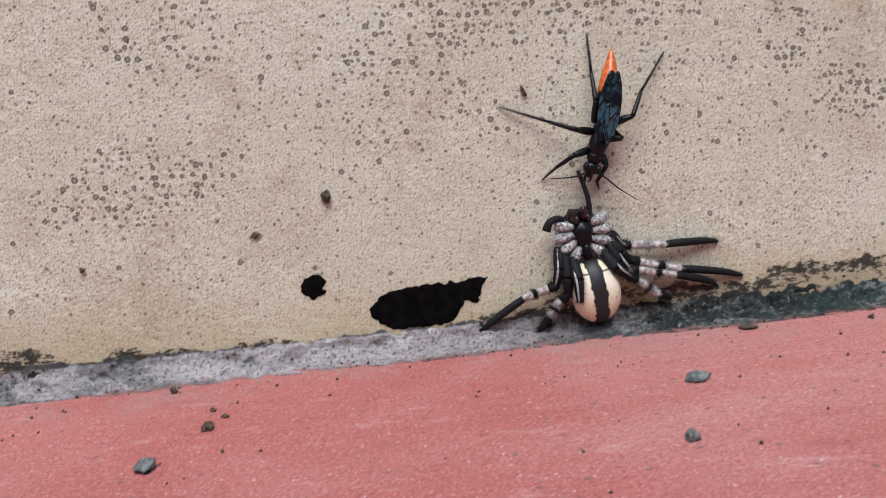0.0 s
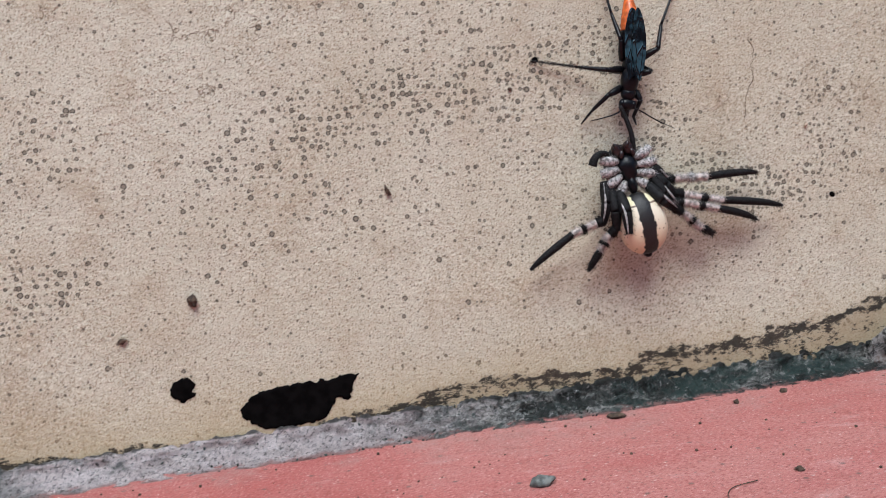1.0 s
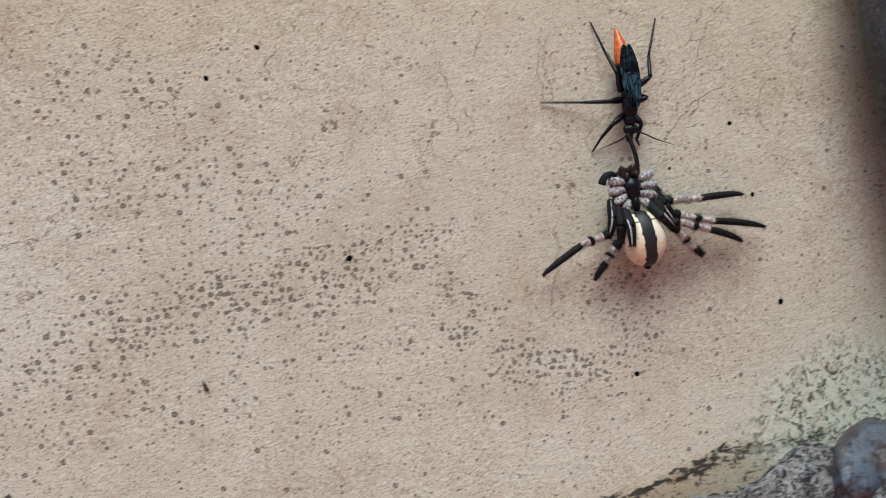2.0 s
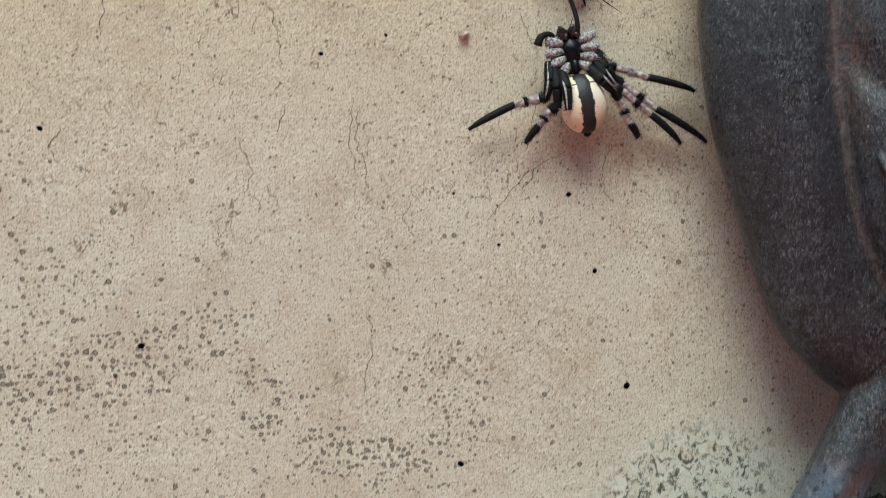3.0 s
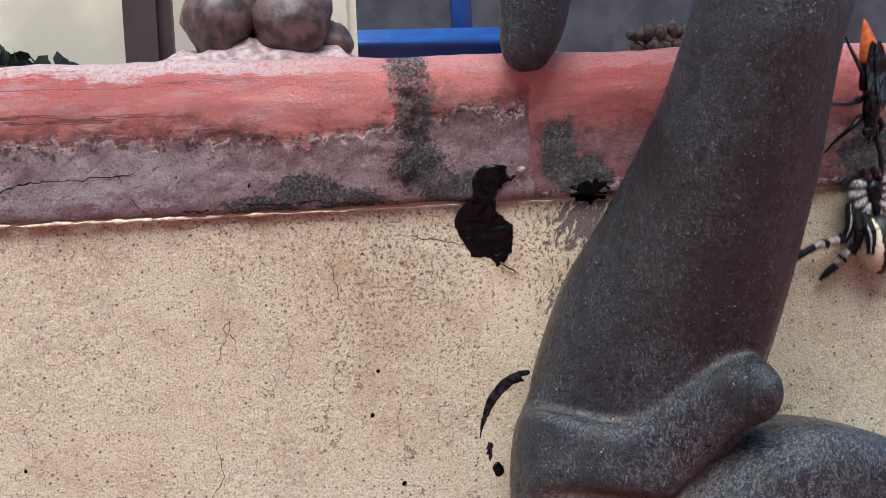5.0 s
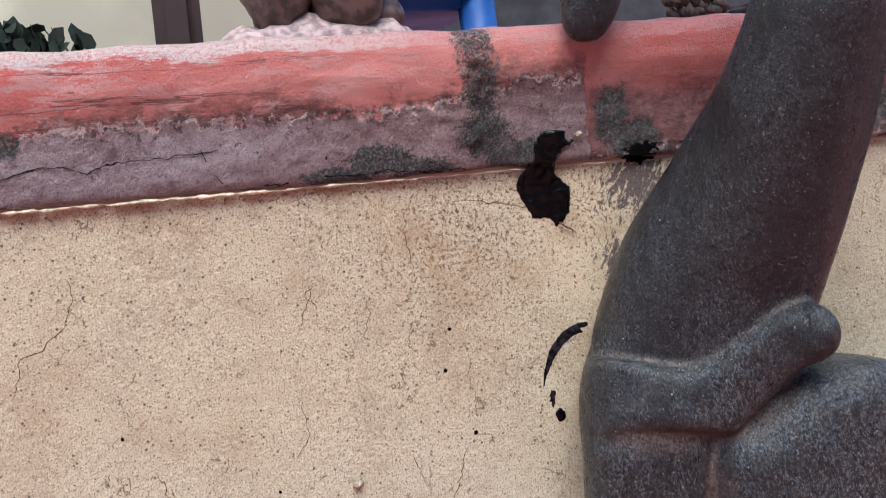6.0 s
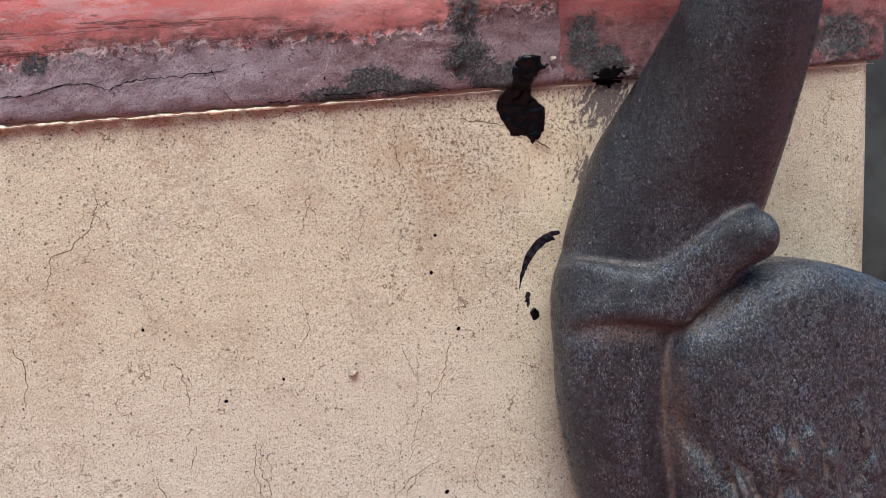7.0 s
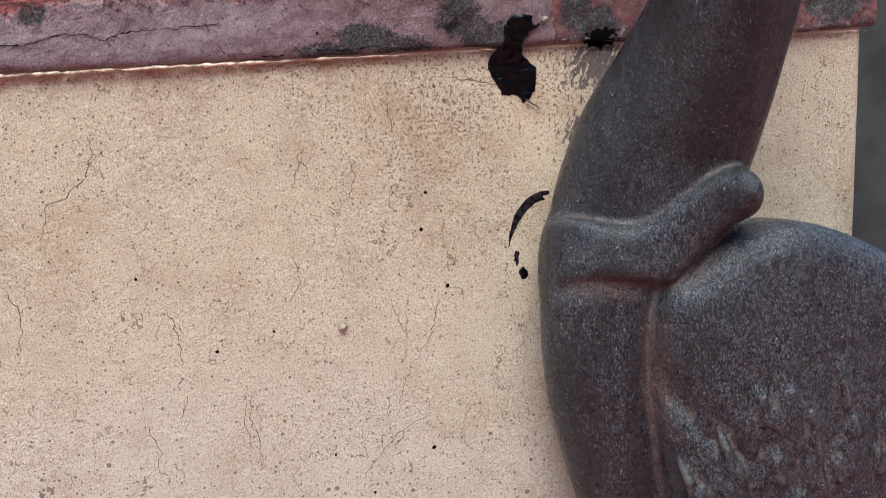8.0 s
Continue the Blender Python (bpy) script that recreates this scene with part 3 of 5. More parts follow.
def tube(bm, path, radii, sides=10, flat=1.0, power=1.0):
    """A closed tube through points, with a radius at each."""
    pts = [Vector(p) for p in path]
    rings = []
    side = None
    for i, p in enumerate(pts):
        way = (pts[min(i + 1, len(pts) - 1)] - pts[max(i - 1, 0)]).normalized()
        ref = Vector((0, 1, 0)) if abs(way.y) < 0.95 else Vector((1, 0, 0))
        side = way.cross(ref).normalized()
        up = side.cross(way).normalized()
        r = float(radii[i] if isinstance(radii, (list, tuple)) else radii)
        rings.append([bm.verts.new(p + r * (side * boxed(math.cos(a), power) + up * flat * boxed(math.sin(a), power))) for a in (2 * math.pi * k / sides for k in range(sides))])
    for a, b in zip(rings, rings[1:]):
        for k in range(sides):
            bm.faces.new((a[k], a[(k + 1) % sides], b[(k + 1) % sides], b[k]))
    bm.faces.new(rings[0][::-1])
    bm.faces.new(rings[-1])


def smooth_path(pts, steps=6):
    """A Catmull-Rom line through points (tuples of any length)."""
    p = [np.array(q, float) for q in pts]
    p = [2 * p[0] - p[1], *p, 2 * p[-1] - p[-2]]
    out = []
    for i in range(1, len(p) - 2):
        for k in range(steps):
            t = k / steps
            out.append(0.5 * (2 * p[i] + (p[i + 1] - p[i - 1]) * t + (2 * p[i - 1] - 5 * p[i] + 4 * p[i + 1] - p[i + 2]) * t * t + (3 * p[i] - p[i - 1] - 3 * p[i + 1] + p[i + 2]) * t**3))
    out.append(p[-2])
    return [tuple(float(c) for c in q) for q in out]


def ball(bm, center, radii, turn=(0, 0, 0), u=20, v=14):
    m = Matrix.LocRotScale(Vector(center), Euler([radians(a) for a in turn]), Vector(radii))
    bmesh.ops.create_uvsphere(bm, u_segments=u, v_segments=v, radius=1, matrix=m)


def rough(bm, size, scale, seed=0.0):
    bm.normal_update()
    for v in bm.verts:
        v.co += v.normal * size * noise.fractal(v.co * scale + Vector((seed, seed * 2, 0)), 1.0, 2.0, 3)


def pad(bm, outline, front, back, step, ragged=0.0, seed=0.0):
    """A swelling with a given outline in (x, z); front and back give y from x, z and the distance to the rim."""
    rim = np.array(smooth_path([(x, 0, z) for x, z in outline + outline[:1]], 8))[:, [0, 2]]
    if ragged:
        fine = []
        for a, b in zip(rim, rim[1:]):
            for k in range(max(1, int(np.hypot(*(b - a)) / 0.15))):
                q = a + (b - a) * k / max(1, int(np.hypot(*(b - a)) / 0.15))
                v = Vector((q[0], seed, q[1])) * 0.8
                fine.append((q[0] + ragged * noise.fractal(v, 0.5, 2.0, 5), q[1] + ragged * noise.fractal(v + Vector((9, 0, 4)), 0.5, 2.0, 5)))
        rim = np.array(fine + fine[:1])
    a, b = rim[:-1], rim[1:]
    ab = b - a
    lo, hi = rim.min(0) - step, rim.max(0) + step
    nx, nz = (int(v) + 2 for v in (hi - lo) / step)
    made = {}
    spots = np.array([(lo[0] + i * step, lo[1] + j * step) for i in range(nx) for j in range(nz)])
    far, near, inside = np.zeros(len(spots)), np.zeros_like(spots), np.zeros(len(spots), bool)
    for k in range(0, len(spots), 2000):
        p = spots[k:k + 2000, None]
        u = np.clip(((p - a) * ab).sum(2) / np.maximum((ab ** 2).sum(1), 1e-9), 0, 1)
        q = a + ab * u[..., None]
        d = np.hypot(*(q - p).transpose(2, 0, 1))
        m = d.argmin(1)
        far[k:k + 2000], near[k:k + 2000] = d.min(1), q[np.arange(len(m)), m]
        cross = ((a[:, 1] > p[..., 1]) != (b[:, 1] > p[..., 1])) & (p[..., 0] < a[:, 0] + ab[:, 0] * (p[..., 1] - a[:, 1]) / np.where(ab[:, 1] == 0, 1e-9, ab[:, 1]))
        inside[k:k + 2000] = cross.sum(1) % 2 == 1

    def corner(i, j, side):
        k = i * nz + j
        key = (k, side if inside[k] else 0)
        if key not in made:
            x, z = spots[k] if inside[k] else near[k]
            d = far[k] if inside[k] else 0.0
            made[key] = bm.verts.new((x, (front, back or front)[side](x, z, d), z))
        return made[key]

    for i in range(nx - 1):
        for j in range(nz - 1):
            loop = ((i, j), (i + 1, j), (i + 1, j + 1), (i, j + 1))
            if not any(inside[p * nz + q] for p, q in loop):
                continue
            for side in (0, 1) if back else (0,):
                vs = [corner(p, q, side) for p, q in loop]
                if side and len({*vs} & {corner(p, q, 0) for p, q in loop}) == 4:
                    continue
                bm.faces.new(vs if side == 0 else vs[::-1])


def swell(d, r):
    """A quarter-round from 0 at the rim to 1 at r inside it."""
    return math.sqrt(max(0.0, 1 - (1 - min(d / r, 1.0)) ** 2))


def floor_z(x):
    """The height of the sloping floor in millimetres."""
    return 7.4 + 0.046 * max(-400.0, min(500.0, x))


# ---- setting ----
def spread(steps):
    """Grid lines that are close in the middle and run out to the horizon."""
    far = [500, 800, 1500, 4000, 12000, 40000]
    return [-f for f in far[::-1]] + steps + far


def build_floor():
    bm = bmesh.new()
    xs = spread([x * 20.0 for x in range(-20, 25)])
    ys = [-40000, -12000, -4000, -1500, -800, -500] + [y * 10.0 for y in range(-40, 1)] + [30, 200, 4000, 40000]
    grid = [[bm.verts.new((x, y, floor_z(x) + (0.5 * noise.noise(Vector((x, y, 0)) * 0.03) if abs(x) < 450 and -450 < y < 5 else 0))) for x in xs] for y in ys]
    for a, b in zip(grid, grid[1:]):
        for i in range(len(xs) - 1):
            bm.faces.new((a[i], a[i + 1], b[i + 1], b[i]))
    return tagged(part("ground", bm, FLOOR), "worn red painted cement floor with grit", "floor", kind="structure")


def wall_y(x, z):
    """The uneven face of the wall, in millimetres."""
    y = 0.4 * noise.noise(Vector((x, 0, z)) * 0.02) + 0.12 * noise.noise(Vector((x, 3, z)) * 0.09)
    return y + max(0.0, x - 271) ** 2 * 0.25


def build_wall():
    bm = bmesh.new()
    xs = [-900, -500] + [x * 6.0 for x in range(-40, 45)] + [268.0, 271.0, 273.0, 274.0]
    zs = [-60.0] + [z * 6.0 for z in range(-3, 39)] + [231.5]

    grid = [[bm.verts.new((x, wall_y(x, z), z)) for x in xs] for z in zs]
    for a, b in zip(grid, grid[1:]):
        for i in range(len(xs) - 1):
            bm.faces.new((a[i], a[i + 1], b[i + 1], b[i]))
    # end, back and top of the solid wall
    back = {(i, j): bm.verts.new((xs[i], 110, zs[j])) for i in (0, -1) for j in (0, -1)}
    right = [row[-1] for row in grid]
    left = [row[0] for row in grid]
    bm.faces.new([*right, back[-1, -1], back[-1, 0]])
    bm.faces.new([*left[::-1], back[0, 0], back[0, -1]])
    bm.faces.new([back[0, 0], back[-1, 0], back[-1, -1], back[0, -1]])
    bm.faces.new([*grid[-1], back[-1, -1], back[0, -1]])
    return tagged(part("wall_front", bm, WALL), "low cream plastered wall with lichen spots and cracks", "wall", kind="structure")


def sweep_x(profile, xs, size=0.0, scale=0.05, seed=0.0, bend=None):
    """A profile of (y, z) swept along x, with an uneven surface."""
    bm = bmesh.new()
    rows = []
    for x in xs:
        row = []
        for k, (y, z) in enumerate(profile):
            p = Vector((x, y, z + (bend(x) if bend else 0)))
            a, b = profile[max(k - 1, 0)], profile[min(k + 1, len(profile) - 1)]
            way = Vector((0, b[1] - a[1], -(b[0] - a[0]))).normalized()
            d = size * noise.fractal(Vector((x, y * 2, z * 2)) * scale + Vector((seed, 0, 0)), 1.0, 2.0, 4)
            row.append(bm.verts.new(p - way * d))
        rows.append(row)
    for a, b in zip(rows, rows[1:]):
        for k in range(len(profile) - 1):
            bm.faces.new((a[k], b[k], b[k + 1], a[k + 1]))
    bm.faces.new(rows[0])
    bm.faces.new(rows[-1][::-1])
    return bm


def build_coping():
    profile = [(0.6, 230.2), (-1.6, 230.4), (-2.5, 231.2), (-2.8, 233.5), (-2.9, 236), (-3.0, 239), (-3.1, 242), (-3.3, 244.5), (-3.8, 246.6), (-4.5, 249), (-5.1, 251.5), (-5.5, 254), (-5.5, 256.5), (-5.2, 259), (-4.5, 261), (-3.6, 262.4), (-1.5, 263.2), (2, 263.7), (10, 264), (60, 264.2), (112, 264), (114, 262), (114, 231.5), (100, 231.6)]
    xs = [-900, -500] + [-60.0 + 0.9 * x for x in range(0, 372)] + [275.4, 276.2]
    fine = []
    for (ya, za), (yb, zb) in zip(profile, profile[1:]):
        n = max(1, int(math.dist((ya, za), (yb, zb)) / 0.8)) if ya < 2 and yb < 2 else 1
        fine += [(ya + (yb - ya) * k / n, za + (zb - za) * k / n) for k in range(n)]
    bm = sweep_x(fine + profile[-1:], xs, 0.9, 0.05, 3.0)
    # rough bare mortar under the smoother paint
    for v in bm.verts:
        if v.co.y < 3 and 231 < v.co.z < 252:
            bare = max(0.0, min(1.0, (249 - v.co.z) / 5))
            v.co.y -= bare * (0.6 * noise.fractal(v.co * 0.28, 0.8, 2.0, 4) + 0.32 * noise.fractal(v.co * 0.75, 0.7, 2.0, 3)) - 0.12 * noise.noise(v.co * 0.2)
    # a crusted plaster joint stands proud at the old seam
    for v in bm.verts:
        bulge = math.exp(-((v.co.x - 148.5 - 0.12 * (v.co.z - 250)) / 4.0) ** 2) if v.co.y < 4 and v.co.z > 236 else 0
        v.co.y -= bulge * (1.5 + 1.4 * noise.fractal(v.co * 0.4, 0.7, 2.0, 4))
    return tagged(part("coping", bm, COPING), "rounded wall coping with peeling red paint and algae", "wall coping", kind="structure")


def build_cove():
    profile = [(0.3, 5.6), (-0.5, 5.2), (-1.0, 3.6), (-2.0, 2.0), (-3.6, 1.0), (-5.6, 0.45), (-7.2, 0.05), (-8.0, -1.0), (0.3, -1.0)]
    fine = []
    for (ya, za), (yb, zb) in zip(profile[:7], profile[1:8]):
        n = max(1, round(math.dist((ya, za), (yb, zb)) / 0.55))
        fine += [(ya + (yb - ya) * k / n, za + (zb - za) * k / n) for k in range(n)]
    xs = [-900, -500] + [x * 0.55 for x in range(-270, 520)]
    bm = sweep_x(fine + profile[7:], xs, 1.3, 0.2, 9.0, bend=floor_z)
    # crusty lumps, heavier where the moss grows
    for v in bm.verts:
        if v.co.y > -7.8:
            grow = 0.35 + 0.65 * max(0.0, min(1.0, (v.co.x + 20) / 60))
            d = grow * (0.9 * noise.fractal(v.co * 0.55, 0.7, 2.0, 4) + 0.5 * max(0.0, noise.noise(v.co * 0.9)))
            v.co += Vector((0, -0.75, 0.65)) * d
    return tagged(part("trim", bm, COVE), "rough mossy grey mortar fillet along the wall foot", "mortar fillet", kind="structure")


def build_lip(wall):
    """The broken pale edge of the plaster, standing out under the coping."""
    bm = bmesh.new()
    for x0, x1, full in ((-60, 139, 1.0), (141, 162, 0.6), (174, 185, 0.8), (214, 274, 0.7)):
        xs = np.arange(x0, x1, 0.7)
        size = [0.46 * full * float(np.interp(x, (-60, 96, 118, 139), (1, 1, 0.55, 0.3))) * max(0.05, 0.70 + 1.2 * noise.fractal(Vector((x * 0.16, 4, 0)), 0.6, 2.0, 5)) * min(1, (x - x0 + 0.3) / 2, (x1 - x) / 2) for x in xs]
        tube(bm, [(x, -1.75, 229.55 + 0.3 * noise.noise(Vector((x * 0.2, 8, 0)))) for x in xs], [max(0.03, v) for v in size], 8, flat=1.0)
    for v in bm.verts:
        v.co.y = -1.6 + (v.co.y + 1.75) * 1.6
        v.co.z += 0.22 * noise.fractal(v.co * 0.9, 0.7, 2.0, 3)
    part("plaster_lip", bm, plain("bare cream plaster", (0.70, 0.59, 0.42), 0.85, 0.3, 0.6, 0.6), wall, "pale broken plaster edge")


build_floor()
the_wall = build_wall()
build_lip(the_wall)
the_coping = build_coping()
build_cove()


# ---- the statue ----
def build_statue():
    """A black swan with a collar: neck, chest, wing, head, bill, legs and toes grown into one skin."""
    bm = bmesh.new()
    rows = [(196, -15, 170, 27), (197.5, -16.5, 186, 26.3), (200.5, -19, 200, 24.8), (203.8, -20.5, 208, 23.7), (208.5, -21.5, 218, 22.1), (212.9, -22, 228, 20.7), (217.6, -23, 240, 19.1), (221.2, -24, 252, 17.6), (224.4, -25, 264, 16.8), (230.5, -26, 285, 16.6), (235.5, -26, 312, 15.5), (229, -25, 338, 14), (210, -23, 352, 13), (190, -20, 346, 13), (180, -18, 329, 13.5), (178, -17, 312, 12.5), (176.9, -16, 295, 10.5), (176.1, -15.6, 279, 8.8), (175, -15.2, 268.5, 7.4), (173.4, -15, 262, 5.9), (172.6, -15, 258.6, 3.7), (172.4, -15, 257.4, 1.0)]
    line = smooth_path(rows, 4)
    tube(bm, [r[:3] for r in line], [r[3] for r in line], 28, flat=0.68)
    # breast
    rows = [(189, -16, 184, 18), (186, -18.5, 174, 20), (185.8, -19, 160, 20), (185.9, -19, 148, 20), (187.7, -19, 134, 20), (190.3, -19, 121, 19.5), (193.7, -19, 107, 19), (196.8, -19, 96, 19), (202, -20, 86, 18), (211, -20, 77, 16), (222, -20, 70, 12)]
    line = smooth_path(rows, 3)
    tube(bm, [r[:3] for r in line], [r[3] for r in line], 28, flat=0.68)
    # beaded back edge of the neck
    for k in range(30):
        z = 197 + k * 3.4
        x = np.interp(z, (196, 206, 220, 235, 250, 264, 292), (225.2, 227.6, 231.0, 234.8, 238.0, 240.6, 246.6))
        ball(bm, (x - 0.9, np.interp(z, (196, 250, 292), (-19, -24, -26)) - 2.0, z), (1.7, 2.4, 1.3), (0, 15, 0), 8, 6)
    # legs and toes
    for dx, dy in ((4.5, 0), (38, 4)):
        tube(bm, [(204 + dx, -24 + dy, 74), (192 + dx, -24 + dy, 58), (182 + dx, -24 + dy, 42), (178 + dx, -24 + dy, 34)], [9, 7, 7, 8], 14)
        ball(bm, (160 + dx, -17 + dy, 29), (12, 8, 12), (0, 24, 0), 48, 32)
        ball(bm, (153 + dx, -18 + dy, 27), (7, 7, 9), (0, 20, 0), 48, 32)
        ball(bm, (172 + dx, -31 + dy, 33), (10, 9, 12), (0, 10, 0), 48, 32)
        ball(bm, (183 + dx, -20 + dy, 34), (10, 9, 11), (0, 0, 0), 48, 32)
    for v in bm.verts:
        if v.co.z < 60:
            v.co += Vector((1, 0.5, 1)) * (2.6 * noise.fractal(v.co * 0.10, 1.0, 2.0, 4) + 2.2 * noise.fractal(v.co * 0.3, 0.8, 2.0, 3))
    # the collar strap: a crisp upper edge, wrapped round the chest and swelling to a knob
    wrap = lambda x: float(np.interp(x, (163.5, 166, 169, 173, 179, 187, 197, 207, 216, 220), (-17, -22, -26, -29, -31.6, -33.4, -34.4, -35, -34.6, -32)))
    middle = lambda x: float(np.interp(x, (164, 185, 193, 203, 212, 220), (178, 177, 177, 182, 189, 191)))
    pad(bm, [(165.9, 178), (167.2, 184), (169.6, 186.6), (174, 186.6), (184.8, 184.6), (192, 186.7), (199, 191.1), (205.5, 195.2), (211.6, 197), (216.8, 196), (219.8, 191), (219, 185.6), (215, 183), (208.5, 180.2), (202.7, 175), (197.6, 170.6), (194.5, 168.6), (187, 170), (175, 171), (167.2, 169.6)], lambda x, z, d: wrap(x) - (2.9 + (x - 165) * 0.02) * swell(d, 3.2 if z > middle(x) else 4.6), lambda x, z, d: wrap(x) + 13 * swell(d, 5), 0.8)
    ball(bm, (213.6, -35.4, 190.2), (6.3, 6.8, 6.8))
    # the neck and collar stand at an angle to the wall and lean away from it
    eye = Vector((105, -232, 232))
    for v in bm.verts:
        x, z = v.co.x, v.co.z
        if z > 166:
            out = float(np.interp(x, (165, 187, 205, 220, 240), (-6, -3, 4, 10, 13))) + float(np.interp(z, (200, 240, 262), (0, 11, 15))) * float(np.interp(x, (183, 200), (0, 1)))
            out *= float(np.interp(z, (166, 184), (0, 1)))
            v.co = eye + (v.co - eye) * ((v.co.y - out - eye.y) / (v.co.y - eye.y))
    # wing and back as one full swelling, with a hollow at its lower front
    crest = lambda x: float(np.interp(x, (190, 200, 212, 226), (-28.5, -30, -35, -41)))

    def wing(x, z, d):
        near = 0.75 * abs(z - float(np.interp(x, (189, 193, 198, 204, 212), (150, 143, 136, 130, 125)))) + max(0, x - 206) * 0.4
        full = float(np.interp(x, (190, 205, 226), (8, 7.5, 4.5)))
        y = crest(x) - full * swell(d, 9) - full * swell(d, 50)
        return y + 3.6 * math.exp(-(near / 3.8) ** 2) * min(1, d / 4)

    pad(bm, [(193.6, 167.6), (191.2, 161), (190, 148), (190.4, 135), (192, 122), (195.6, 104), (206, 86), (230, 72), (270, 62), (330, 60), (362, 82), (350, 112), (316, 136), (286, 150), (270, 161), (262, 167), (254, 172), (246, 176.4), (238, 180), (231, 182.3), (223, 183.6), (214, 182.2), (206, 177.4), (199, 171.6)], wing, lambda x, z, d: crest(x) + (crest(x) * -1 - 5) * swell(d, 20), 1.1)
    # feather ridges low on the wing
    rnd = random.Random(5)
    for k in range(86):
        x, z = 197 + rnd.random() * 84, 78 + rnd.random() * 62
        z -= max(0, 212 - x) * 0.35
        d = min(x - 190, (z - 64) * 0.9, 60)
        y = wing(x, z, max(d, 2)) + 0.5
        h = rnd.uniform(5, 12)
        tube(bm, [(x - 2.2, y + 2.0, z + h), (x - 0.4, y - 0.7, z + h * 0.4), (x + 1.0, y - 0.9, z - h * 0.3), (x + 2.8, y + 1.8, z - h)], [0.5, 1.5, 1.6, 0.5], 8)
    ob = part("swan_statue", bm, STATUE)
    re = ob.modifiers.new("skin", "REMESH")
    re.mode, re.voxel_size, re.use_smooth_shade = "VOXEL", 0.0009, True
    sm = ob.modifiers.new("soften", "SMOOTH")
    sm.factor, sm.iterations = 0.5, 3
    return tagged(ob, "black weathered swan statue with a collar ridge, close to the wall", "statue")


def lump(name, label, category, material, at, radii, size=0.25, scale=0.3, seed=1.0, turn=(0, 0, 0), group="", cuts=3):
    """A small irregular stone, crumb or crust."""
    bm = bmesh.new()
    bmesh.ops.create_icosphere(bm, subdivisions=cuts, radius=1)
    rnd = random.Random(seed)
    planes = [Vector((rnd.uniform(-1, 1), rnd.uniform(-1, 1), rnd.uniform(-1, 1))).normalized() for _ in range(7)]
    for v in bm.verts:
        for p in planes:
            d = v.co.dot(p) - 0.78
            if d > 0:
                v.co -= p * d * 0.85
        v.co *= 1 + size * noise.noise(v.co * 1.6 + Vector((seed * 7.1, 0, 0))) + 0.4 * size * noise.noise(v.co * 5 + Vector((0, seed * 3.7, 0)))
    bm.transform(Matrix.Diagonal((*radii, 1)) @ Euler([0, 0, 0]).to_matrix().to_4x4())
    bm.transform(Euler([radians(a) for a in turn]).to_matrix().to_4x4())
    ob = part(name, bm, material, at=pose(at[0] * MM, at[1] * MM, at[2] * MM))
    return tagged(ob, label, category, group)


def splat(name, label, category, material, outline, y=-0.35, seed=1.0, wobble=0.5, face=None):
    """A thin film on the wall with a ragged outline; outline in (x, z)."""
    bm = bmesh.new()
    pad(bm, outline, lambda x, z, d: (face(z) if face else wall_y(x, z)) + 0.1 + (y - 0.1) * swell(d, 0.4), None, 0.25, wobble, seed)
    return tagged(part(name, bm, material), label, category)


def tar(name, label, category, outline, face, seed, ragged=0.7, thick=0.7):
    """A thick drip with a ragged rim, a rounded edge and a slumped, lumpy face."""
    bm = bmesh.new()
    pad(bm, outline, lambda x, z, d: face(x, z) + 0.15 - thick * swell(d, 0.9) * (0.7 + 0.6 * noise.noise(Vector((x, seed, z)) * 0.45)), None, 0.28, ragged, seed)
    return tagged(part(name, bm, TAR), label, category)


def coping_face(z):
    return float(np.interp(z, (228, 230, 230.6, 233.5, 239, 244.5, 249, 254), (0, 0, -2.4, -2.9, -3.1, -3.5, -4.7, -5.7)))


